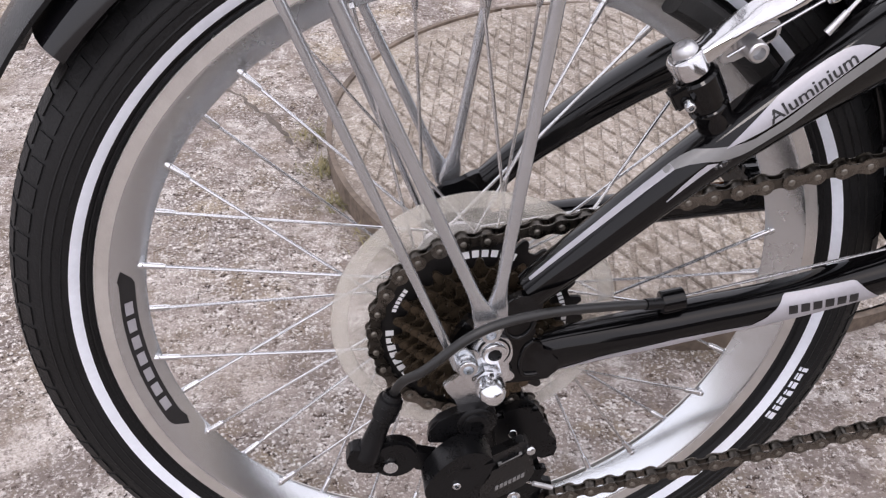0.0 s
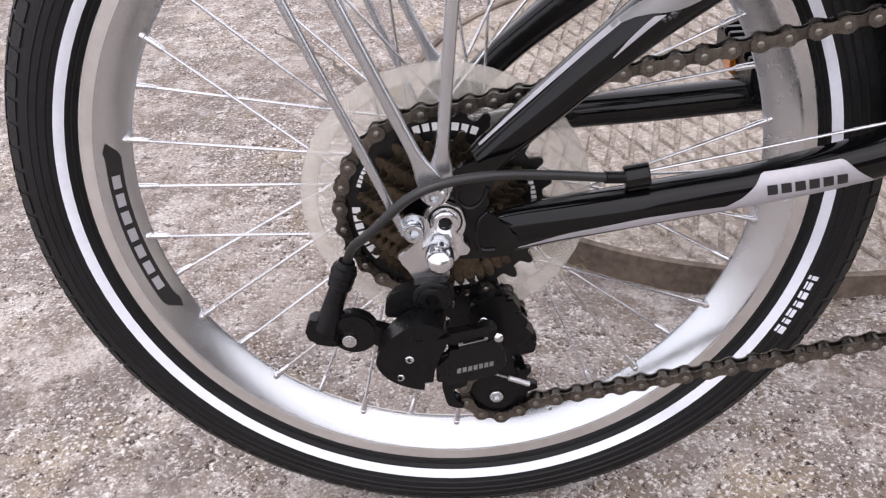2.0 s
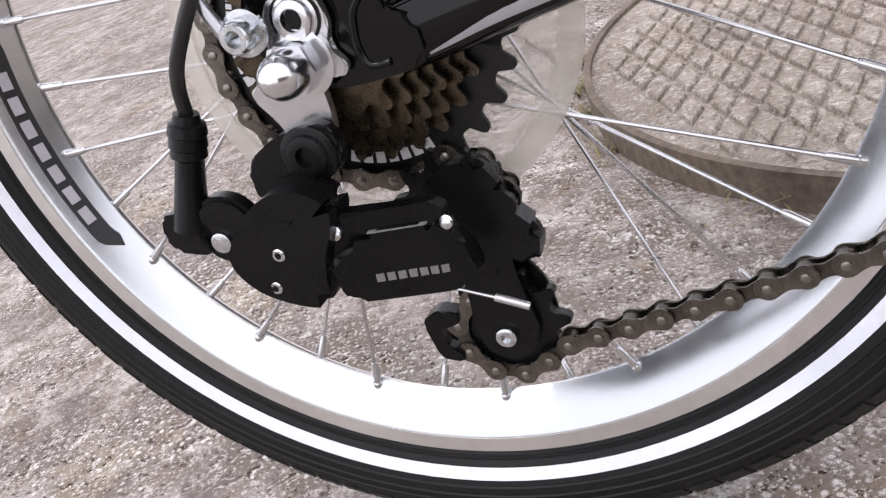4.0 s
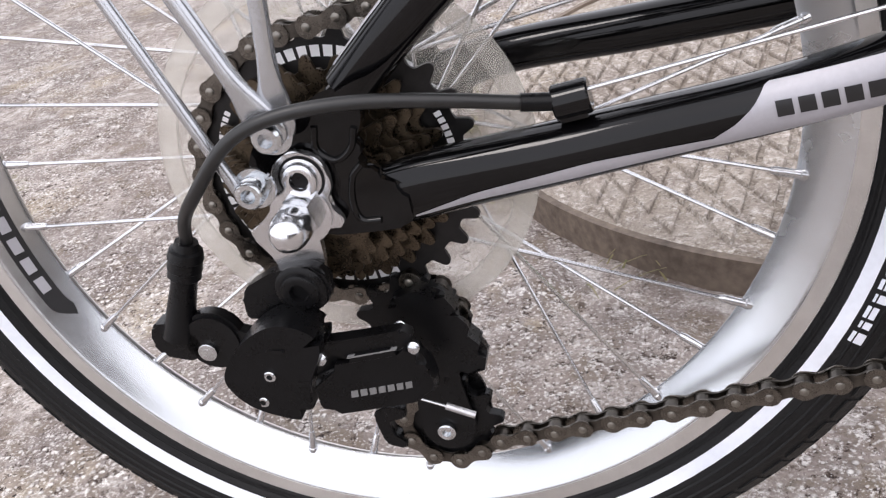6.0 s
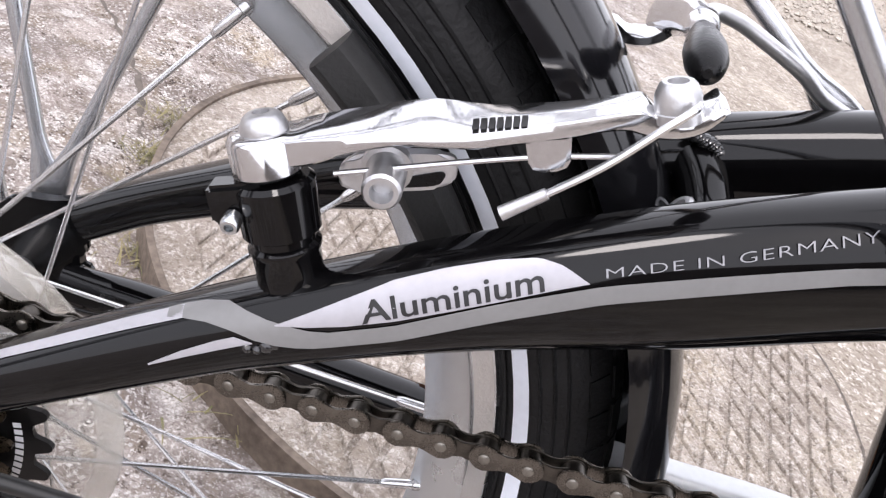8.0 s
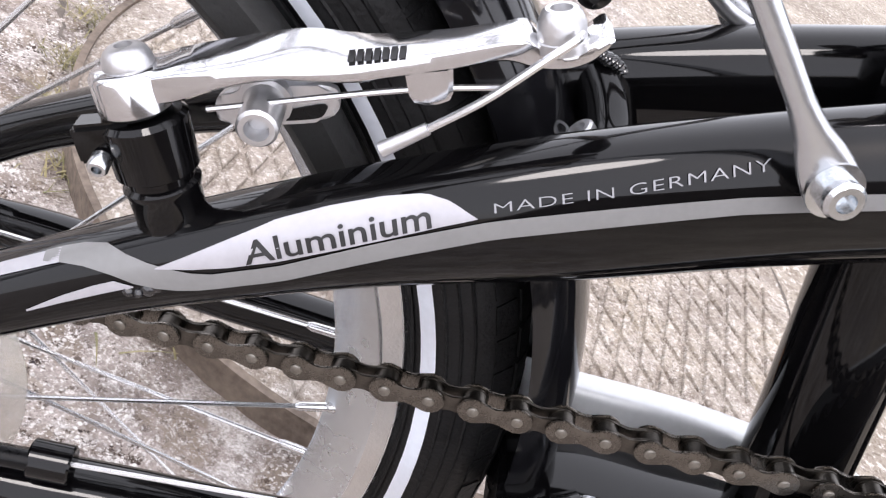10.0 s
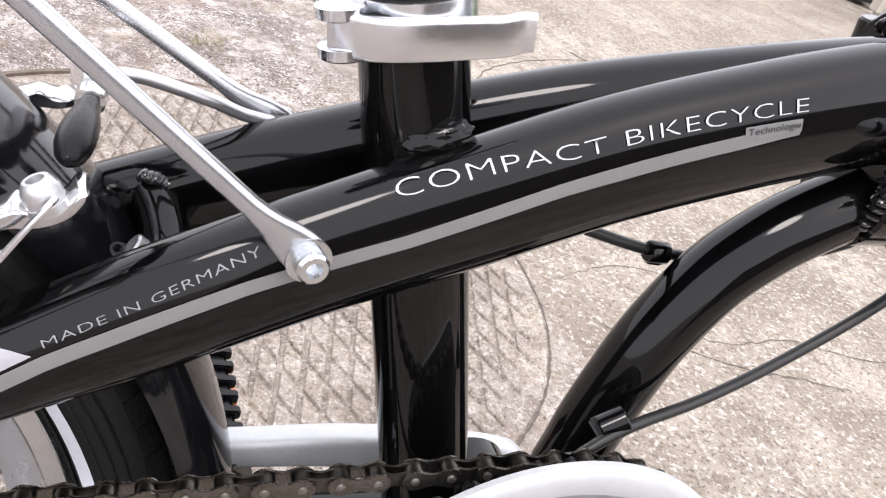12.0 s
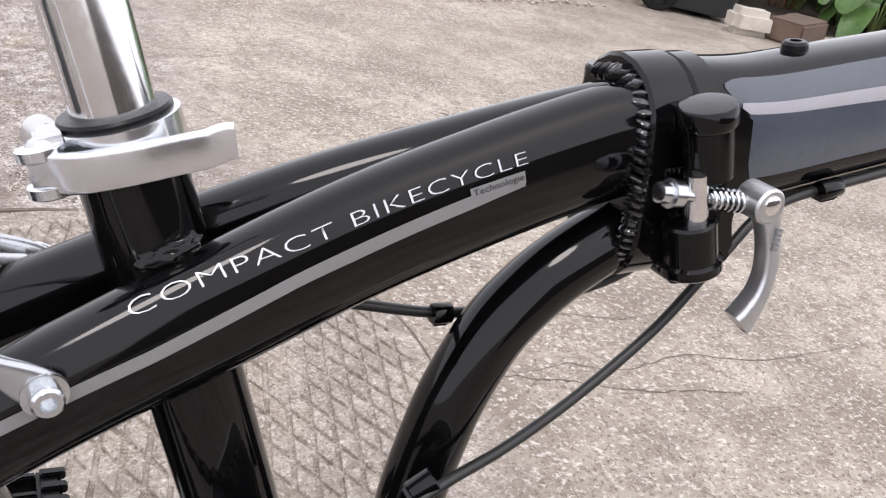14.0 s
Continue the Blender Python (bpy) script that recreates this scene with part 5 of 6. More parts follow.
sweep(carrier_bm, smooth_path([(0.1832, -0.0060, 0.2172, 0.0040, 0.0048), (0.1825, 0.0060, 0.2160, 0.0040, 0.0056), (0.1815, 0.0180, 0.2130, 0.0045, 0.0062), (0.1800, 0.0280, 0.2095, 0.0040, 0.0056)], 5), 16, 3.0, side=Vector((1, 0, 0)))
part("cable_carrier", carrier_bm, CAST, brake, "cast alloy cable carrier")
part("bridge", sweep(bmesh.new(), smooth_path([(0.2060, 0.012, 0.178, 0.0085, 0.0085), (0.2105, 0.0, 0.174, 0.0085, 0.0085), (0.2130, -0.015, 0.168, 0.0085, 0.0085), (0.2115, -0.030, 0.166, 0.0085, 0.0085), (0.206, -0.044, 0.170, 0.0085, 0.0085)], 5), 18, side=Vector((1, 0, 0))), BLACK_PAINT, frame_thing, "black bridge tube with welds")
bolt("bridge_bolt", (0.2050, -0.0175, 0.1690), (-0.8, 0, 0.5), 0.0045, 0.005, frame_thing, ALLOY, washer=False)

# ---- seat post and clamp ----
S_AX = (SEAT_TOP - SEAT_LOW).normalized()


def on_seat(z):
    return SEAT_LOW + S_AX * ((z - SEAT_LOW.z) / S_AX.z)


post = new("seat_post")
post.parent = bike
part("post_tube", cyl(bmesh.new(), on_seat(0.255), on_seat(0.46), 0.0137, segs=48), POST, post, "polished alloy seat post")
cl = turned(bmesh.new(), on_seat(0.262), S_AX, [(0, 0.0185), (0.0005, 0.0205), (0.0125, 0.0205), (0.013, 0.0185)], 40)
part("clamp_band", cl, BRUSHED, post, "silver quick-release seat clamp")
sh = turned(bmesh.new(), on_seat(0.2735), S_AX, [(0, 0.0186), (0.0022, 0.0186), (0.0032, 0.0178), (0.0034, 0.0142)], 40)
part("shim_ring", sh, PLASTIC, post, "black plastic shim ring")
ears = bmesh.new()
block(ears, on_seat(0.2645) + Vector((-0.0215, -0.004, -0.001)), (0.010, 0.017, 0.013), 0.0015, pose(0, 0, 0, 0, -17, 0))
part("clamp_ear", ears, ALLOY, post)
lev = bmesh.new()
lever_top = [(0.2440, -0.0310), (0.2475, -0.0335), (0.2560, -0.0380), (0.2700, -0.0400), (0.2850, -0.0400), (0.2940, -0.0398), (0.2985, -0.0402), (0.3022, -0.0412)]
rows = []
for i, (x, y) in enumerate(lever_top):
    z = 0.2538 + (x - 0.2385) * 0.255
    rows.append((x, y, z + 0.003 + (0.0012 if i > 5 else 0.0), 0.0017, 0.0070 - 0.0010 * (i / 7)))
sweep(lev, smooth_path(rows, 4), 16, 5.0, side=Vector((0, 1, 0)))
part("quick_release_lever", lev, BRUSHED, post, "polished flat quick-release lever")
for dz in (0.0054, -0.0066):
    fk = turned(bmesh.new(), Vector((0.2480, -0.0285, 0.2600)) + S_AX * (dz - 0.0022), S_AX, [(0, 0.0072), (0.0006, 0.0080), (0.0038, 0.0080), (0.0044, 0.0072)], 24)
    part("lever_fork", fk, BRUSHED, post)
part("lever_pin", turned(bmesh.new(), Vector((0.2480, -0.0285, 0.2600)) + S_AX * -0.0100, S_AX, [(0, 0.0030), (0.0012, 0.0046), (0.0175, 0.0046), (0.0190, 0.0030)], 20), ALLOY, post)
part("clamp_nut", turned(bmesh.new(), on_seat(0.2645) + Vector((-0.022, 0.006, -0.001)), (-0.3, 1, 0), [(0, 0.0058), (0.010, 0.0058), (0.0115, 0.004)], 18), ALLOY, post)

# weld beads: a row of small overlapping ridges along a line


def weld(points, r, count, ridge=0.42):
    line = smooth_path(points, 10)
    p = np.array(line)
    s = np.r_[0, np.cumsum(np.linalg.norm(np.diff(p, axis=0), axis=1))]
    bm = bmesh.new()
    wob = random.Random(count)
    for k in range(count):
        c = [np.interp(s[-1] * k / (count - 1), s, p[:, i]) for i in range(3)]
        e = [np.interp(min(s[-1], s[-1] * (k + 0.4) / (count - 1)), s, p[:, i]) for i in range(3)]
        d = (Vector(e) - Vector(c))
        if d.length < 1e-6:
            d = Vector((0, 0, 1))
        m = Matrix.Translation(c) @ d.to_track_quat("Z", "Y").to_matrix().to_4x4() @ pose(0, 0, 0, 25, 0, 0) @ pose(0, 0, 0, wob.uniform(-9, 9), wob.uniform(-8, 8), 0) @ Matrix.Diagonal((r * wob.uniform(0.75, 1.15), r * wob.uniform(0.8, 1.1), r * ridge * wob.uniform(0.7, 1.2), 1))
        bmesh.ops.create_uvsphere(bm, u_segments=10, v_segments=6, radius=1.0, matrix=m)
    return part("weld_bead", bm, WELD, frame_thing, "rippled black-painted weld bead")


# one melted lump where the seat tube meets the near main tube
lump = bmesh.new()
bmesh.ops.create_icosphere(lump, subdivisions=4, radius=1.0)
for v in lump.verts:
    k = 1 + 0.22 * noise.noise(v.co * 2.3 + Vector((3, 1, 7))) + 0.10 * noise.noise(v.co * 6)
    v.co = Vector((0.2835, -0.0370, 0.2340)) + Vector((0.0105 * v.co.x, -0.0015 * v.co.x, 0.0056 * v.co.x)) * k + Vector((-0.0022, 0.001, 0.0042)) * (v.co.z * k) + Vector((0, 0.0048, 0)) * (v.co.y * k)
part("weld_bead", lump, BLACK_PAINT, frame_thing, "melted black-painted weld lump")
weld([(0.2025, 0.0050, 0.1860), (0.2110, 0.0050, 0.1845), (0.2195, 0.0050, 0.1805)], 0.0030, 16, 0.5)
weld([(0.0985, -0.0655, 0.1090), (0.106, -0.0690, 0.1075), (0.1145, -0.0670, 0.1140), (0.1175, -0.0630, 0.1195)], 0.0020, 12, 0.9)

weld([(0.405, -0.0205, 0.2785), (0.425, -0.0235, 0.2860), (0.445, -0.0235, 0.2925), (0.462, -0.0230, 0.2975)], 0.0022, 22, 0.8)

# ---- main hinge ----
hinge = new("frame_hinge")
hinge.parent = bike
HD, HU = Vector((0.993, 0, 0.120)), Vector((-0.120, 0, 0.993))
HC = Vector((0.4680, -0.0150, 0.2600))
BU = Vector((-0.33, 0, 0.944))


def stadium(half_w, half_h, n=10):
    out = []
    for k in range(n + 1):
        a = math.pi * k / n
        out.append((half_w * math.cos(a), half_h - half_w + half_w * math.sin(a)))
    for k in range(n + 1):
        a = math.pi + math.pi * k / n
        out.append((half_w * math.cos(a), -half_h + half_w + half_w * math.sin(a)))
    return out


def along_hinge(bm, d0, d1, half_w, half_h, bevel=0.0015, lift=0.0, shift=0.0):
    rings = []
    for d, grow in ((d0, -bevel), (d0 + bevel, 0), (d1 - bevel, 0), (d1, -bevel)):
        rings.append([bm.verts.new(HC + HD * d + Y * (w + shift) + HU * (h + lift)) for w, h in stadium(half_w + grow, half_h + grow)])
    k = len(rings[0])
    for a, b in zip(rings, rings[1:]):
        for i in range(k):
            bm.faces.new((a[i], a[(i + 1) % k], b[(i + 1) % k], b[i]))
    bm.faces.new(rings[0])
    bm.faces.new(rings[-1])
    return bm


part("hinge_plate", along_hinge(bmesh.new(), 0.0, 0.0225, 0.0275, 0.0490), BLACK_PAINT, hinge, "gloss black rear hinge plate")
part("hinge_plate", along_hinge(bmesh.new(), 0.0232, 0.0370, 0.0270, 0.0480), BLACK_PAINT, hinge, "gloss black front hinge plate")
weld([HC + Y * w + HU * h - HD * 0.001 for w, h in ((0.010, 0.0395), (-0.004, 0.0405), (-0.014, 0.0375), (-0.0205, 0.031), (-0.0232, 0.022), (-0.0240, 0.008), (-0.0240, -0.008), (-0.0225, -0.022), (-0.018, -0.034))], 0.0052, 27, 0.46)
ub = turned(bmesh.new(), (0.4888, -0.0535, 0.2700), BU, [(0, 0.0090), (0.0008, 0.0100), (0.0215, 0.0100), (0.0222, 0.0110), (0.0232, 0.0117), (0.0300, 0.0117), (0.0309, 0.0110), (0.0312, 0.0085), (0.0314, 0.0003)], 36)
block(ub, (0.4800, -0.0400, 0.2900), (0.020, 0.022, 0.013), 0.003, pose(0, 0, 0, 0, -12, 0))
part("latch_barrel", ub, BLACK_PAINT, hinge, "black latch barrel")
# the casting that carries the barrels on the front plate
web = slab(bmesh.new(), rounded([(0.4890, -0.0450, 0.3005), (0.5055, -0.0450, 0.2960), (0.5125, -0.0450, 0.2935), (0.5185, -0.0450, 0.2680), (0.5175, -0.0450, 0.2470), (0.5230, -0.0450, 0.2330), (0.5170, -0.0450, 0.2190), (0.4930, -0.0450, 0.2170), (0.4880, -0.0450, 0.2400)], 0.18, 3), 0.022, 0.0015)
part("hinge_casting", web, BLACK_PAINT, hinge, "black cast hinge web")
lb = turned(bmesh.new(), (0.4930, -0.0535, 0.2295), BU, [(0, 0.0120), (0.0012, 0.0134), (0.0050, 0.0134), (0.0060, 0.0116), (0.0225, 0.0112), (0.0237, 0.0102), (0.0239, 0.0050)], 36)
slab(lb, rounded([(0.4760, -0.0490, 0.2300), (0.5080, -0.0490, 0.2275), (0.5050, -0.0490, 0.2480), (0.4740, -0.0490, 0.2460)], 0.2, 3), 0.026, 0.002)
part("latch_barrel", lb, BLACK_PAINT, hinge, "black latch barrel")
part("hinge_knuckle", turned(bmesh.new(), (0.4800, 0.0160, 0.2850), HU, [(0, 0.0075), (0.001, 0.0085), (0.012, 0.0085), (0.013, 0.0075)], 24), BLACK_PAINT, hinge, "black hinge pivot knuckle")
part("latch_rod", cyl(bmesh.new(), (0.4875, -0.0560, 0.2480), (0.4800, -0.0560, 0.2720), 0.0052, segs=24), CHROME, hinge, "polished steel latch rod")
ln = turned(bmesh.new(), (0.4665, -0.0570, 0.2640), (1, -0.03, -0.06), [(-0.004, 0.0026), (-0.0035, 0.0042), (0.001, 0.0044), (0.0015, 0.0060), (0.0062, 0.0060), (0.0067, 0.0050)], 18)
part("latch_nut", ln, ZINC, hinge, "plated lock nut")
part("latch_axle", cyl(bmesh.new(), (0.472, -0.0570, 0.2635), (0.512, -0.0590, 0.2605), 0.0027, segs=14), ZINC, hinge)
coil = [(0.4870 + 0.018 * k / 72, -0.0580 + 0.0042 * math.cos(k * 2 * math.pi / 12), 0.2622 - 0.001 * k / 72 + 0.0042 * math.sin(k * 2 * math.pi / 12)) for k in range(73)]
part("latch_spring", rod(coil, 0.00085, 6, smooth=False), ZINC, hinge, "small steel coil spring")
hl = bmesh.new()
turned(hl, (0.5115, -0.0545, 0.2625), (0, -1, 0), [(0, 0.0065), (0.001, 0.0076), (0.0135, 0.0076), (0.0145, 0.0066)], 28)
sweep(hl, smooth_path([(0.5116, -0.0620, 0.2655, 0.0056, 0.0056), (0.5172, -0.0625, 0.2560, 0.0050, 0.0046), (0.5216, -0.0635, 0.2450, 0.0046, 0.0041), (0.5236, -0.0645, 0.2330, 0.0046, 0.0038), (0.5220, -0.0655, 0.2230, 0.0048, 0.0040), (0.5180, -0.0660, 0.2145, 0.0052, 0.0052), (0.5155, -0.0662, 0.2105, 0.0052, 0.0060), (0.5148, -0.0662, 0.2096, 0.0052, 0.0060)], 6), 24, 4.5)
part("latch_lever", hl, ALLOY, hinge, "satin alloy hinge lever")
part("lever_rivet", turned(bmesh.new(), (0.5115, -0.0685, 0.2632), (0, -1, 0), [(0, 0.0045), (0.001, 0.0042), (0.0016, 0.003)], 18), CHROME, hinge)
for j in range(5):
    z = 0.2520 - 0.0021 * j
    part("lever_mark", slab(bmesh.new(), [(0.5190, -0.0692, z), (0.5218, -0.0692, z - 0.0004), (0.5218, -0.0692, z + 0.0010), (0.5190, -0.0692, z + 0.0014)], 0.0015), STRIPE_GREY, hinge)

FRONT = [(0.490, -0.0150, 0.2755, 0.0200, 0.0335), (0.535, -0.0150, 0.2800, 0.0205, 0.0330), (0.59, -0.0150, 0.2915, 0.0205, 0.0325), (0.68, -0.0150, 0.3105, 0.0205, 0.0320), (0.80, -0.0150, 0.3345, 0.0205, 0.032)]
front = Tube(FRONT, 3.0)
part("front_tube", front.bm(), BLACK_PAINT, frame_thing, "gloss black front frame tube with grey panel")
front.decal("grey_panel", [(0.5070, 0.73, 0.78), (0.5110, 0.63, 0.82), (0.5168, 0.45, 0.84), (0.5230, -0.02, 0.84), (0.5290, -0.50, 0.84)] + band(0.532, 0.79, lambda u: -0.50, lambda u: 0.84, 28), GREY_PAINT, frame_thing, label="dark grey painted panel")
front.decal("silver_stripe", band(0.5168, 0.79, lambda u: 0.41 - 0.45 * u, lambda u: 0.55 - 0.25 * u, 30), SILVER_DECAL, frame_thing, eps=0.0006)
for x, z in ((0.556, 0.3170), (0.622, 0.3310)):
    bs = turned(bmesh.new(), (x, -0.0150, z - 0.0012), (-0.2, 0, 1), [(0, 0.0070), (0.0012, 0.0070), (0.0016, 0.0060), (0.0042, 0.0058), (0.0054, 0.0046), (0.0056, 0.0026), (0.0036, 0.0024)], 24)
    part("boss_screw", bs, PLASTIC, frame_thing, "black domed boss screw")

# ---- cranks, chainring, kickstand and pedal ----
crank = new("crankset")
crank.parent = bike
teeth = plate(bmesh.new(), [(RING_C.x + x, RING_C.z + z) for x, z in sprocket_outline(38, 38 * 0.0127 / (2 * math.pi))], -0.0755, -0.0728)
part("chainring", teeth, SPROCKET_DARK, crank, "dark toothed chainring", smooth=False)


def guard_ring():
    """The silver guard disc with five long windows."""
    bm = bmesh.new()
    n = 180
    spans = [(137 + 72 * i, 176 + 72 * i) for i in range(5)]

    def hole(a):
        a = a % 360
        for lo, hi in spans:
            if lo <= a <= hi or lo <= a + 360 <= hi or lo <= a - 360 <= hi:
                return True
        return False

    radii = [0.018, 0.034, 0.046, 0.0735, 0.0755, 0.081, 0.0845, 0.0862]
    ys = [-0.0835, -0.0835, -0.0840, -0.0855, -0.0865, -0.0870, -0.0862, -0.0845]
    grid = [[(bm.verts.new((RING_C.x + r * math.cos(2 * math.pi * k / n), y, RING_C.z + r * math.sin(2 * math.pi * k / n))), bm.verts.new((RING_C.x + r * math.cos(2 * math.pi * k / n), y + 0.0026, RING_C.z + r * math.sin(2 * math.pi * k / n)))) for r, y in zip(radii, ys)] for k in range(n)]
    cells = set()
    for k in range(n):
        for j in range(len(radii) - 1):
            if not (j == 2 and hole(360 * (k + 0.5) / n)):
                cells.add((k, j))
    m = len(radii) - 1
    for k, j in cells:
        a, b, c, d = grid[k][j], grid[k][j + 1], grid[(k + 1) % n][j + 1], grid[(k + 1) % n][j]
        bm.faces.new((a[0], b[0], c[0], d[0]))
        bm.faces.new((a[1], d[1], c[1], b[1]))
        if ((k + 1) % n, j) not in cells:
            bm.faces.new((d[0], c[0], c[1], d[1]))
        if ((k - 1) % n, j) not in cells:
            bm.faces.new((b[0], a[0], a[1], b[1]))
        if j == m - 1 or (k, j + 1) not in cells:
            bm.faces.new((c[0], b[0], b[1], c[1]))
        if j == 0 or (k, j - 1) not in cells:
            bm.faces.new((a[0], d[0], d[1], a[1]))
    return bm


part("chain_guard", guard_ring(), RING_WHITE, crank, "silver chainring guard disc with recessed windows")
part("guard_backing", lathe(bmesh.new(), [(RR, yy) for RR, yy in ((0.030, -0.0808), (0.0765, -0.0822), (0.0765, -0.0812), (0.030, -0.0796))], 96, RING_C.x, RING_C.z), material("grey_backing", (0.30, 0.31, 0.33), 0.45, metal=0.3, vary=0.1, scale=40), crank, "grey backing of the guard disc")
part("crank_arm", sweep(bmesh.new(), smooth_path([(0.350, -0.096, 0.052, 0.0075, 0.019), (0.375, -0.097, 0.057, 0.0078, 0.017), (0.42, -0.100, 0.062, 0.007, 0.0125), (0.50, -0.104, 0.068, 0.0065, 0.0115), (0.525, -0.105, 0.070, 0.0065, 0.012)], 6), 24, 3.5), CRANK, crank, "satin alloy crank arm")
LY = 0.010
part("crank_arm", sweep(bmesh.new(), smooth_path([(0.396, LY, 0.0560, 0.0065, 0.007), (0.386, LY, 0.0580, 0.0075, 0.0105), (0.362, LY, 0.0605, 0.0078, 0.0110), (0.31, LY, 0.0640, 0.0072, 0.0090), (0.26, LY + 0.001, 0.0600, 0.0068, 0.0075), (0.215, LY + 0.002, 0.0560, 0.0065, 0.0070), (0.205, LY + 0.002, 0.0550, 0.006, 0.0055)], 6), 24, 4.0), CRANK, crank, "satin alloy left crank arm")
for j in range(3):
    part("crank_mark", slab(bmesh.new(), [(0.3270 + 0.004 * j, LY - 0.0076, 0.0620), (0.3285 + 0.004 * j, LY - 0.0076, 0.0622), (0.3285 + 0.004 * j, LY - 0.0076, 0.0672), (0.3270 + 0.004 * j, LY - 0.0076, 0.0670)], 0.0004), WHITE_DECAL, crank)
part("crank_cap", turned(bmesh.new(), (0.370, LY - 0.004, 0.060), (0, -1, 0), [(0, 0.010), (0.004, 0.010), (0.005, 0.008)], 24), PLASTIC, crank)
PX, PY, PZ = 0.2215, 0.0750, 0.0330
ped = bmesh.new()
for x in (PX - 0.0385, PX + 0.0385):
    block(ped, (x, PY, PZ), (0.012, 0.085, 0.022), 0.002)
for k in range(6):
    block(ped, (PX, PY - 0.038 + 0.0155 * k, PZ), (0.066, 0.0045, 0.018), 0.001)
for k in range(7):
    for x in (PX - 0.0385, PX + 0.0405):
        block(ped, (x, PY - 0.034 + 0.0115 * k, PZ + 0.011), (0.0125, 0.0055, 0.005), 0.0008)
pedal = part("pedal", ped, PLASTIC, crank, "black plastic cage pedal")
AMBER = material("amber_reflector", (0.55, 0.16, 0.02), 0.2, vary=0.15, scale=120, coat=0.5)
for x in (PX - 0.046, PX + 0.046):
    rb = bmesh.new()
    block(rb, (x, PY, PZ), (0.004, 0.018, 0.013), 0.0012)
    part("reflector", rb, AMBER, pedal, "amber plastic reflector")

stand = new("kickstand")
stand.parent = bike
ks = sweep(bmesh.new(), smooth_path([(0.262, -0.022, 0.0040, 0.009, 0.0025), (0.279, -0.022, 0.0060, 0.010, 0.0055), (0.2905, -0.022, 0.0015, 0.009, 0.0080), (0.2985, -0.021, -0.0080, 0.0075, 0.0062), (0.3018, -0.021, -0.0160, 0.0065, 0.0045)], 6), 20, 3.0)
block(ks, (0.290, -0.022, 0.012), (0.022, 0.019, 0.018), 0.003)
part("stand_head", ks, CAST_ALLOY, stand, "cast alloy kickstand head")
part("stand_leg", sweep(bmesh.new(), smooth_path([(0.3012, -0.021, -0.0145, 0.0060, 0.0043), (0.3030, -0.021, -0.0240, 0.0056, 0.0037), (0.3042, -0.021, -0.040, 0.005, 0.0024)], 6), 18), CAST_ALLOY, stand, "short alloy kickstand leg")
bolt("yoke_bolt", (0.2680, -0.0385, 0.0515), (-0.1, -0.3, 1), 0.0052, 0.005, frame_thing, ZINC)

# ---- manhole cover with its moulded lozenges and rusty band ----
cover = new("manhole_cover")
cover.location = (CX, CY, 0)
tagged(cover, "round concrete manhole cover with moulded lozenge pattern", "manhole cover")
part("rusty_band", lathe(bmesh.new(), [(CR, 0), (CR + 0.007, 0), (CR + 0.007, 1), (CR, 1)], 160), RUST, cover, "rusty iron edge band")
for ob in cover.children:
    for v in ob.data.vertices:
        # the band stands bare only where the yard has sunk, behind the wheel
        bare = max(0.0, min(1.0, (0.25 - v.co.x / CR) / 0.5))
        v.co = (v.co.x, v.co.z, -0.03 + v.co.y * (CZ + 0.03 - 0.006 + 0.0072 * bare))
    ob.data.flip_normals()
disc = bmesh.new()
rings = [[disc.verts.new((r * math.cos(2 * math.pi * k / 160), r * math.sin(2 * math.pi * k / 160), CZ - 0.0031 + 0.0008 * noise.noise(Vector((r * 30 * math.cos(k / 25.46), r * 30 * math.sin(k / 25.46), 2))))) for k in range(160)] for r in [CR * (i + 1) / 14 for i in range(14)]]
mid = disc.verts.new((0, 0, CZ - 0.0031))
for k in range(160):
    disc.faces.new((mid, rings[0][k], rings[0][(k + 1) % 160]))
    for a, b in zip(rings, rings[1:]):
        disc.faces.new((a[k], b[k], b[(k + 1) % 160], a[(k + 1) % 160]))
part("cover_face", disc, COVER, cover, "worn concrete face")
# lozenges: worn flat blocks between grooves, joined
E1, E2, START = Vector((0.0163, -0.0330)), Vector((-0.0098, -0.0420)), Vector((0.0977, 0.3774))
rng = random.Random(5)
verts, faces = [], []
for i in range(-40, 41):
    for j in range(-40, 41):
        c = START + E1 * (i + 0.5) + E2 * (j + 0.5) - Vector((CX, CY))
        if c.length > CR - 0.024:
            continue
        # blocks are worn away here and there
        wear = noise.noise(Vector((c.x * 6, c.y * 6, 4.2)))
        top = CZ + 0.0006 - max(0.0, wear - 0.25) * 0.006 + rng.uniform(-0.0003, 0.0003)
        base = len(verts)
        for shrink, z in ((0.425, CZ - 0.0048), (0.372, top - 0.0004), (0.33, top + 0.0005)):
            for a, b in ((-1, -1), (1, -1), (1, 1), (-1, 1)):
                p = c + E1 * (a * (shrink + rng.uniform(-0.022, 0.022))) + E2 * (b * (shrink + rng.uniform(-0.022, 0.022)))
                verts.append((p.x, p.y, z))
        for lo in (0, 4):
            for k in range(4):
                faces.append((base + lo + k, base + lo + (k + 1) % 4, base + lo + 4 + (k + 1) % 4, base + lo + 4 + k))
        faces.append((base + 8, base + 9, base + 10, base + 11))
mesh = bpy.data.meshes.new("lozenge_pattern")
mesh.from_pydata(verts, [], faces)
mesh.materials.append(COVER)
loz = new("lozenge_pattern", mesh)
loz.parent = cover
tagged(loz, "raised worn concrete lozenges", kind="stuff")

# ---- cracks in the yard ----
DIRT = material("crack_dirt", (0.11, 0.092, 0.078), 0.95, vary=0.4, scale=90)


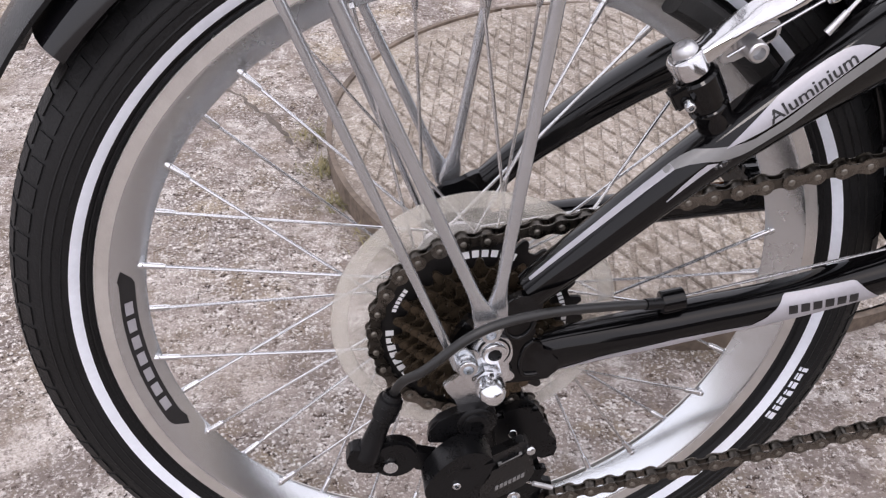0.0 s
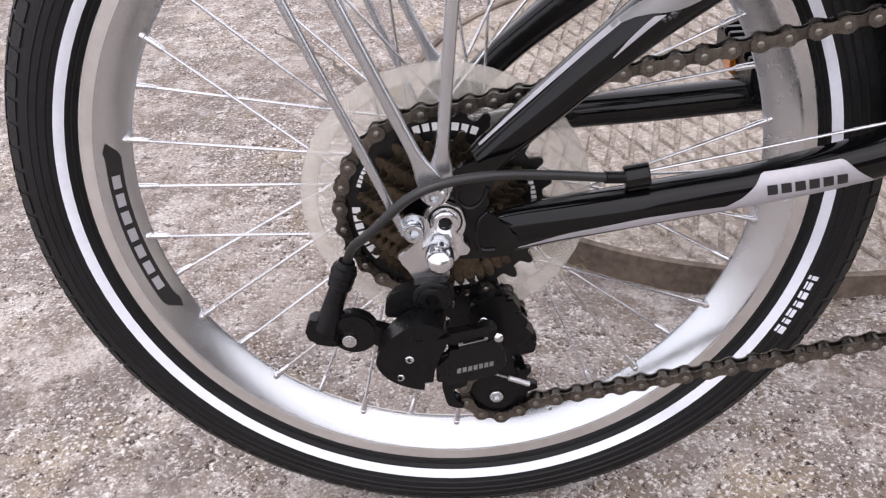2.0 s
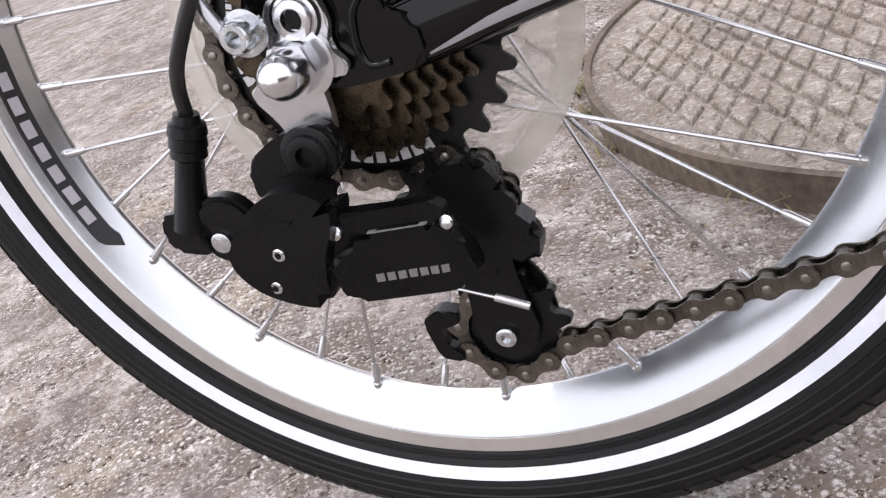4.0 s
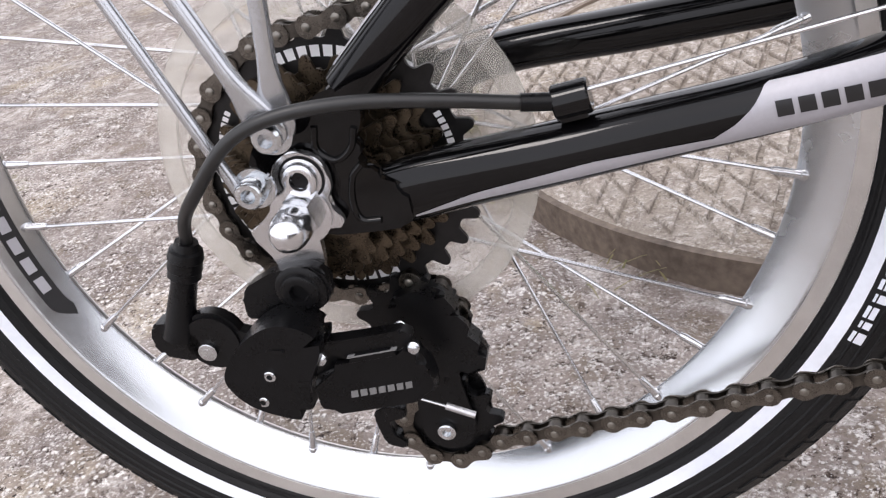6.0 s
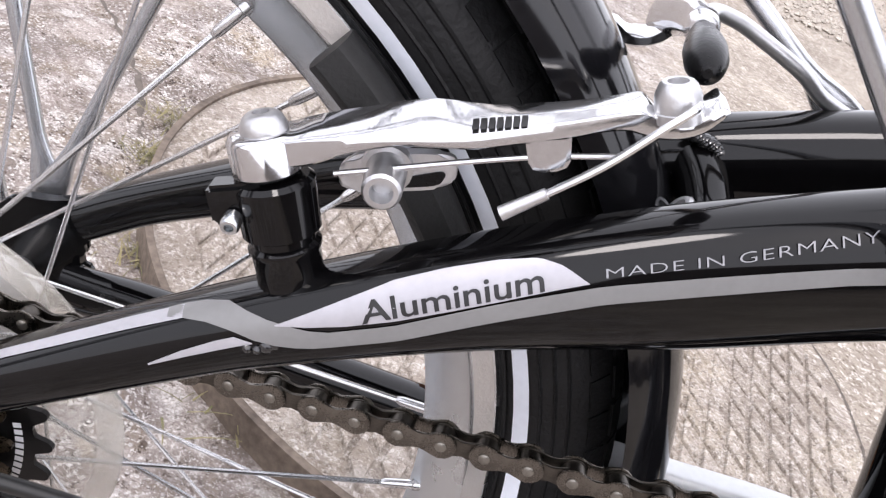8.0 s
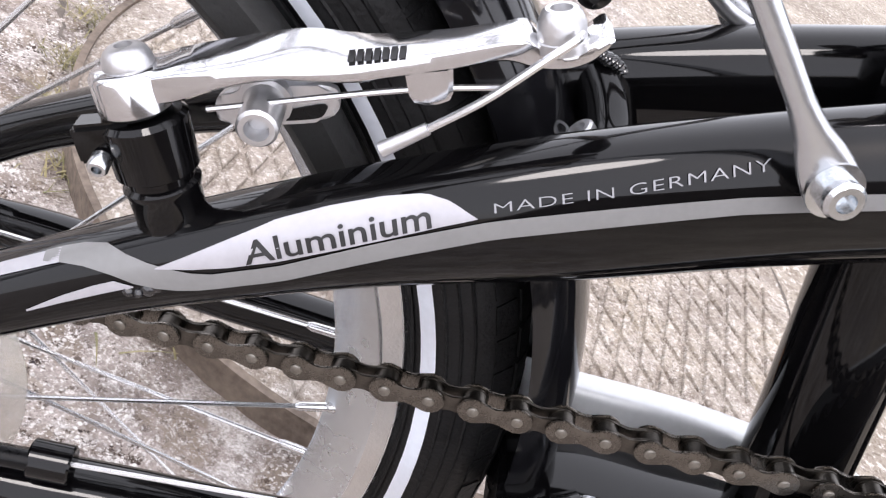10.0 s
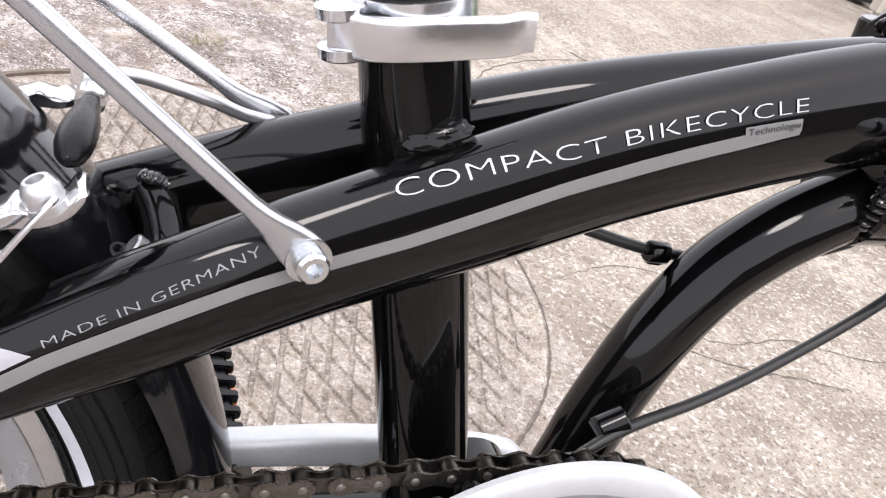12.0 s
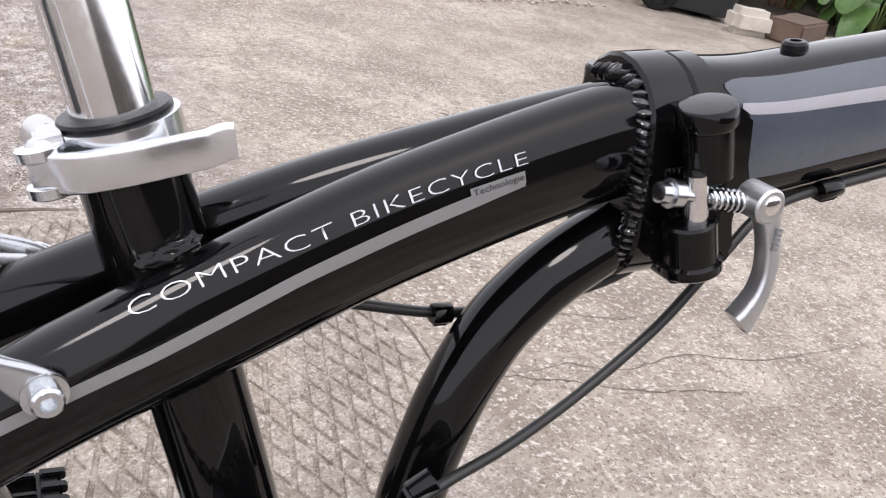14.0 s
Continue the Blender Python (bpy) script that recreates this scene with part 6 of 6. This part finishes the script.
def crack(points, width, seed, wander=0.006):
    """A thin dirty crack that wanders along its line."""
    r = random.Random(seed)
    line = smooth_path([(*p, 0) for p in points], 14)
    bm = bmesh.new()
    cols = []
    for i, p in enumerate(line):
        a, b = line[max(0, i - 1)], line[min(len(line) - 1, i + 1)]
        d = Vector((b[0] - a[0], b[1] - a[1])).normalized()
        s = Vector((-d.y, d.x))
        off = noise.noise(Vector((p[0] * 60, p[1] * 60, seed))) * wander
        w = width * (0.35 + 0.9 * r.random()) * min(1, 4 * min(i + 1, len(line) - i) / len(line) + 0.2)
        row = []
        for e, dz in ((-1, 0.0006), (1, 0.0006)):
            x, y = p[0] + s.x * (off + e * w), p[1] + s.y * (off + e * w)
            row.append(bm.verts.new((x, y, ground_height(x, y) + dz)))
        cols.append(row)
    for p, q in zip(cols, cols[1:]):
        bm.faces.new((p[0], p[1], q[1], q[0]))
    ob = part("crack", bm, DIRT, None)
    return tagged(ob, "dirt-filled crack in the concrete", "crack", kind="structure")


crack([(0.79, 0.53), (0.856, 0.505), (0.93, 0.48), (1.0, 0.455), (1.08, 0.445), (1.16, 0.43)], 0.0015, 1)
crack([(0.83, 0.515), (0.92, 0.527), (1.0, 0.506), (1.118, 0.527), (1.25, 0.50), (1.5, 0.52)], 0.0010, 2)
crack([(0.76, 0.60), (0.90, 0.66), (1.033, 0.64), (1.10, 0.63), (1.2, 0.65)], 0.0009, 3)
crack([(1.19, 1.56), (1.222, 1.516), (1.26, 1.46), (1.29, 1.30)], 0.006, 4)
crack([(1.6, 1.9), (1.75, 1.7), (1.8, 1.4), (2.0, 1.2)], 0.003, 5)
crack([(0.80, 1.15), (0.95, 1.35), (1.2, 1.5), (1.5, 1.55), (2.2, 1.9)], 0.0018, 6)
crack([(-0.30, 0.9), (-0.16, 0.72), (-0.10, 0.60)], 0.004, 7)
# open joint round the far side of the cover
crack([(CX + (CR + 0.004) * math.cos(radians(a)), CY + (CR + 0.004) * math.sin(radians(a))) for a in range(-70, 110, 9)], 0.0020, 8, 0.0012)

# ---- moss and straw at the cover's edge ----
GRASS = material("dry_and_green_grass", (0.07, 0.09, 0.025), 0.8, vary=0.3, scale=30, tint=(0.34, 0.28, 0.15))


def tuft(x, y, count, spread, height, seed, lying=0.5):
    r = random.Random(seed)
    bm = bmesh.new()
    for _ in range(count):
        px_, py_ = x + r.gauss(0, spread), y + r.gauss(0, spread)
        a, h = r.uniform(0, 6.28), height * r.uniform(0.4, 1.0)
        lean = h * r.uniform(lying, 1.6)
        z = ground_height(px_, py_)
        w = 0.0009 * r.uniform(0.6, 1.3)
        dx, dy = math.cos(a), math.sin(a)
        vs = []
        for k in range(4):
            t = k / 3
            c = Vector((px_ + dx * lean * t, py_ + dy * lean * t, z + h * (t - 0.45 * t * t)))
            ww = w * (1 - 0.8 * t)
            vs.append((bm.verts.new(c + Vector((-dy, dx, 0)) * ww), bm.verts.new(c - Vector((-dy, dx, 0)) * ww)))
        for p, q in zip(vs, vs[1:]):
            bm.faces.new((p[0], p[1], q[1], q[0]))
    ob = part("grass_tuft", bm, GRASS, None)
    return tagged(ob, "small tuft of dry and green grass in the joint", "grass", kind="stuff")


tuft(-0.080, 0.575, 130, 0.012, 0.016, 1)
tuft(-0.092, 0.660, 110, 0.014, 0.014, 2)
tuft(-0.066, 0.500, 90, 0.012, 0.016, 3)
tuft(-0.032, 0.415, 50, 0.014, 0.020, 4, 1.2)
tuft(0.075, 0.270, 14, 0.018, 0.030, 5, 1.5)
tuft(0.36, 1.18, 80, 0.02, 0.02, 6)
tuft(0.372, 0.41, 40, 0.012, 0.006, 7)

# ---- loose gravel at the far left ----
rng = random.Random(11)
verts, faces = [], []
for _ in range(3600):
    x = rng.uniform(-0.6, 2.9)
    lowest = 2.55 + 0.30 * (x - 0.9)
    y = lowest + abs(rng.gauss(0, 0.55))
    if x > 2.35 and y > 3.1:
        continue
    s = rng.uniform(0.004, 0.013)
    z = ground_height(x, y) + s * 0.3
    base = len(verts)
    for d in ((1, 0, 0), (-1, 0, 0), (0, 1, 0), (0, -1, 0), (0, 0, 0.8), (0, 0, -0.8)):
        k = s * rng.uniform(0.7, 1.2)
        verts.append((x + d[0] * k, y + d[1] * k, z + d[2] * k))
    for a, b, c in ((0, 2, 4), (2, 1, 4), (1, 3, 4), (3, 0, 4), (2, 0, 5), (1, 2, 5), (3, 1, 5), (0, 3, 5)):
        faces.append((base + a, base + b, base + c))
mesh = bpy.data.meshes.new("gravel")
mesh.from_pydata(verts, [], faces)
mesh.materials.append(material("gravel_stone", (0.30, 0.26, 0.22), 0.85, vary=0.4, scale=50, tint=(0.6, 0.55, 0.48)))
tagged(new("gravel", mesh), "loose pale gravel lying on the yard", "gravel", kind="stuff")

# ---- beyond the bicycle: bin, stones, wall and plants ----
BIN = material("grey_bin_plastic", (0.030, 0.032, 0.035), 0.42, vary=0.25, scale=6, bump=0.1, bump_scale=300, rough_vary=0.1)
wheelie = new("wheelie_bin")
wheelie.matrix_world = pose(3.36, 3.30, 0.0, 0, 0, -32)
tagged(wheelie, "dark grey plastic wheelie bin standing by the plants", "bin")


def bin_shell():
    """A tapered tub with rounded upright corners."""
    bm = bmesh.new()
    rings = []
    for z, grow in ((0.025, -0.012), (0.04, 0.0), (0.30, 0.02), (0.62, 0.045), (0.90, 0.065), (0.905, 0.085), (0.95, 0.085)):
        ring = []
        for cx, cy, a0 in ((1, 1, 0), (-1, 1, 90), (-1, -1, 180), (1, -1, 270)):
            for k in range(6):
                a = radians(a0 + 18 * k)
                ring.append(bm.verts.new((cx * (0.125 + grow) + 0.05 * math.cos(a), cy * (0.15 + grow) + 0.05 * math.sin(a), z)))
        rings.append(ring)
    k = len(rings[0])
    for a, b in zip(rings, rings[1:]):
        for i in range(k):
            bm.faces.new((a[i], a[(i + 1) % k], b[(i + 1) % k], b[i]))
    bm.faces.new(rings[0])
    bm.faces.new(rings[-1])
    return bm


part("tub", bin_shell(), BIN, wheelie)
lid = bmesh.new()
block(lid, (0, 0, 0.975), (0.46, 0.52, 0.045), 0.015)
part("lid", lid, BIN, wheelie)
part("axle", cyl(bmesh.new(), (-0.19, -0.21, 0.095), (-0.19, 0.21, 0.095), 0.012), ZINC, wheelie)
for sy in (-1, 1):
    tyre_bm = turned(bmesh.new(), (-0.19, sy * 0.19, 0.095), (0, sy, 0), [(0, 0.068), (0.004, 0.088), (0.010, 0.095), (0.038, 0.095), (0.046, 0.088), (0.048, 0.068), (0.040, 0.066)], 40)
    bin_wheel = part("wheel", tyre_bm, RUBBER, wheelie, "black rubber bin wheel")
    rim_bm = bmesh.new()
    turned(rim_bm, (-0.19, sy * 0.225, 0.095), (0, sy, 0), [(0, 0.020), (0.012, 0.020), (0.014, 0.012)], 20)
    for k in range(6):
        a = radians(60 * k + 10)
        c, d = math.cos(a), math.sin(a)
        cyl(rim_bm, (-0.19 + 0.015 * c, sy * 0.229, 0.095 + 0.015 * d), (-0.19 + 0.068 * c, sy * 0.229, 0.095 + 0.068 * d), 0.008, 0.006, 8)
    part("wheel_spokes", rim_bm, PLASTIC, bin_wheel)


def rough_block(name, centre, size, turn, mat, label, seed, knock=0.012):
    """A broken block with knocked-off edges."""
    r = random.Random(seed)
    bm = bmesh.new()
    bmesh.ops.create_cube(bm, size=1.0)
    bmesh.ops.scale(bm, vec=size, verts=bm.verts)
    bmesh.ops.bevel(bm, geom=bm.edges[:], offset=knock, segments=2, affect="EDGES")
    bmesh.ops.subdivide_edges(bm, edges=bm.edges[:], cuts=3, use_grid_fill=True)
    for v in bm.verts:
        v.co += Vector((r.uniform(-1, 1), r.uniform(-1, 1), r.uniform(-1, 1))) * 0.0008 + v.co.normalized() * noise.noise(v.co * 11 + Vector((seed, 0, 0))) * 0.010
    low = min(v.co.z for v in bm.verts)
    ob = part(name, bm, mat, None)
    ob.matrix_world = pose(centre[0], centre[1], ground_height(*centre) - low - 0.003, 0, 0, turn)
    return tagged(ob, label, "stone")


rough_block("pale_stone", (3.36, 2.89), (0.21, 0.12, 0.115), -12, material("pale_limestone", (0.50, 0.46, 0.40), 0.85, vary=0.15, scale=14, bump=0.6, bump_scale=120), "pale rough stone lying beside the bin", 3, 0.03)
rough_block("brown_block", (3.64, 2.87), (0.40, 0.17, 0.10), 28, material("brown_block_stone", (0.11, 0.072, 0.052), 0.85, vary=0.25, scale=12, bump=0.5, bump_scale=140), "reddish-brown concrete block in front of the plants", 8, 0.010)

SOIL = material("garden_soil", (0.045, 0.034, 0.025), 0.95, vary=0.4, scale=14, bump=0.8, bump_scale=60)
bed = bmesh.new()
grid = {}
for i in range(31):
    for j in range(31):
        u, v = i / 30, j / 30
        x, y = 3.55 + 4.2 * u + 1.6 * v, 2.95 - 1.0 * u + 4.6 * v
        edge = min(1.0, 6 * min(u, v, 1 - u, 1 - v))
        grid[i, j] = bed.verts.new((x, y, ground_height(x, y) - 0.01 + edge * (0.04 + 0.03 * noise.noise(Vector((x * 3, y * 3, 0))))))
for i in range(30):
    for j in range(30):
        bed.faces.new((grid[i, j], grid[i + 1, j], grid[i + 1, j + 1], grid[i, j + 1]))
tagged(part("garden_bed", bed, SOIL, None), "dark soil bed under the broad-leaved plants", "soil", kind="structure")

# low rendered wall behind the bin, a dark post at its end
WALL = material("brown_render", (0.27, 0.215, 0.165), 0.9, vary=0.25, scale=5, tint=(0.36, 0.30, 0.24), bump=0.5, bump_scale=90)
gw = bmesh.new()
run = [(2.62, 3.47), (3.05, 3.60), (3.60, 4.00), (4.60, 5.10), (6.40, 7.60)]
low_f = [gw.verts.new((x, y, -0.02)) for x, y in run]
top_f = [gw.verts.new((x, y, 0.85)) for x, y in run]
low_b = [gw.verts.new((x - 0.10, y + 0.18, -0.02)) for x, y in run]
top_b = [gw.verts.new((x - 0.10, y + 0.18, 0.85)) for x, y in run]
for i in range(len(run) - 1):
    for a, b in ((low_f, top_f), (top_f, top_b), (top_b, low_b)):
        gw.faces.new((a[i], a[i + 1], b[i + 1], b[i]))
for i in (0, -1):
    gw.faces.new((low_f[i], top_f[i], top_b[i], low_b[i]))
tagged(part("wall_garden", gw, WALL, None, smooth=False), "low brown rendered garden wall", "wall", kind="structure")
post_bm = bmesh.new()
block(post_bm, (0, 0, 0.45), (0.075, 0.075, 0.92), 0.006)
gate_post = part("gate_post", post_bm, material("dark_post_paint", (0.03, 0.03, 0.03), 0.6, vary=0.3, scale=20, bump=0.2), None)
gate_post.matrix_world = pose(2.57, 3.42, -0.005, 0, 0, 12)
tagged(gate_post, "dark square post at the end of the wall", "post")
panel = new("framed_panel")
panel.matrix_world = pose(2.34, 3.50, 0.012, 0, 0, 8)
tagged(panel, "dark panel in a pale frame standing on the gravel", "panel")
for cx, cz, sx, sz in ((0, 0.020, 0.36, 0.040), (0, 0.58, 0.36, 0.040), (-0.16, 0.30, 0.04, 0.52), (0.16, 0.30, 0.04, 0.52)):
    pb = bmesh.new()
    block(pb, (cx, 0, cz), (sx, 0.045, sz), 0.003)
    part("frame_bar", pb, material("pale_frame_paint", (0.6, 0.59, 0.56), 0.5, vary=0.1, scale=20), panel, "pale painted frame")
pb = bmesh.new()
block(pb, (0, 0.005, 0.30), (0.285, 0.012, 0.525), 0.001)
part("infill", pb, material("dark_infill", (0.035, 0.036, 0.04), 0.35, vary=0.3, scale=12), panel)

# broad-leaved plants
LEAF = material("broad_leaf", (0.055, 0.125, 0.026), 0.45, vary=0.3, scale=9, tint=(0.12, 0.225, 0.06), bump=0.25, bump_scale=70)
STEM = material("leaf_stalk", (0.12, 0.19, 0.05), 0.5, vary=0.25, scale=20, tint=(0.20, 0.22, 0.08))


def leaf_blade(bm, base, out, length, width, r):
    """A heart-shaped leaf with a folded midrib and a wavy edge, hanging over at its tip."""
    d = Vector((out[0], out[1], 0)).normalized()
    s = Vector((-d.y, d.x, 0))
    rise, twist, wave = r.uniform(-0.75, 0.25), r.uniform(-0.35, 0.35), r.uniform(0, 6)
    rows = []
    for i in range(11):
        t = i / 10
        w = width * 0.5 * (math.sqrt(max(0.0, 1 - ((t - 0.42) / (0.59 if t > 0.42 else 0.47)) ** 2)) ** 0.9 + 0.015)
        back = -0.16 * length * max(0.0, 1 - t * 4)
        row = []
        for j in range(-4, 5):
            e = j / 4
            fold = abs(e) * w * 0.30 + 0.10 * w * math.sin(wave + t * 9 + e * 2) * abs(e)
            p = base + d * (length * t * (1 - 0.12 * t) + back * abs(e)) + s * (w * e) + Vector((0, 0, 1)) * (length * (rise * t - 0.75 * t * t) + fold + twist * w * e)
            row.append(bm.verts.new(p))
        rows.append(row)
    for a, b in zip(rows, rows[1:]):
        for j in range(8):
            bm.faces.new((a[j], a[j + 1], b[j + 1], b[j]))


def plant(x, y, count, tall, size, seed):
    r = random.Random(seed)
    thing = new("broad_leaved_plant")
    thing.location = (x, y, ground_height(x, y) + 0.02)
    tagged(thing, "green plant with broad heart-shaped leaves on long stalks", "plant", group="plants in the bed")
    for k in range(count * 3 // 2):
        a = 2.399 * k + r.uniform(-0.3, 0.3)
        reach = tall * r.uniform(0.25, 0.75)
        h = tall * r.uniform(0.45, 1.0)
        out = (math.cos(a), math.sin(a))
        tip = Vector((out[0] * reach, out[1] * reach, h))
        part("stalk", rod([(out[0] * 0.015, out[1] * 0.015, -0.03), (out[0] * reach * 0.35, out[1] * reach * 0.35, h * 0.6), tuple(tip)], 0.0055, 8, 5), STEM, thing)
        bm = bmesh.new()
        leaf_blade(bm, tip, out, size * r.uniform(0.6, 1.0), size * r.uniform(0.55, 0.85), r)
        part("leaf", bm, LEAF, thing)
    return thing


for x, y, count, tall, size, seed in ((4.36, 3.62, 16, 0.55, 0.26, 1), (4.42, 3.10, 9, 0.26, 0.24, 2), (4.85, 3.30, 14, 0.42, 0.26, 3), (5.05, 3.75, 16, 0.60, 0.28, 4), (5.30, 3.05, 14, 0.45, 0.26, 5), (5.60, 3.60, 16, 0.60, 0.28, 6), (4.80, 4.25, 16, 0.70, 0.28, 7), (5.90, 4.40, 16, 0.75, 0.30, 8), (5.85, 2.75, 14, 0.45, 0.26, 9)):
    plant(x, y, count, tall, size, seed)
crown = bmesh.new()
r = random.Random(77)
for cx, cy, hh in ((4.02, 3.72, 0.30), (4.15, 3.45, 0.16)):
    for _ in range(26):
        a, k = r.uniform(0, 6.28), r.uniform(0.02, 0.07)
        p = Vector((cx + 0.3 + k * math.cos(a), cy - 0.05 + k * math.sin(a), 0.0))
        cyl(crown, p, p + Vector((0.05 * math.cos(a), 0.05 * math.sin(a), r.uniform(0.06, 0.16))), 0.007, 0.003, 6)
tagged(part("old_stalks", crown, material("withered_stalk", (0.16, 0.09, 0.05), 0.8, vary=0.4, scale=30), None), "brown withered stalks at the foot of the plants", "stalks", kind="stuff")
hedge = bmesh.new()
for _ in range(420):
    x, y = r.uniform(4.9, 9.5), r.uniform(2.3, 7.5)
    if y > 1.25 * x - 0.9 or y < 6.6 - 0.85 * x:
        continue
    a = r.uniform(0, 6.28)
    leaf_blade(hedge, Vector((x, y, r.uniform(0.15, 0.9))), (math.cos(a), math.sin(a)), r.uniform(0.16, 0.32), r.uniform(0.10, 0.22), r)
tagged(part("undergrowth", hedge, LEAF, None), "dense green leaves behind the plants", "undergrowth", kind="stuff")

# unseen low wall on the near side, added to darken the tubes' reflections
dark_wall_bm = bmesh.new()
block(dark_wall_bm, (4.6, -2.75, 0.48), (8.0, 0.3, 1.00), 0.01)
tagged(part("wall_yard", dark_wall_bm, material("reflection_wall_dark", (0.10, 0.085, 0.078), 0.85, vary=0.25, scale=4, bump=0.4, bump_scale=60), None, smooth=False), "unseen low dark wall added to darken reflections in the tubes", "wall", kind="structure")
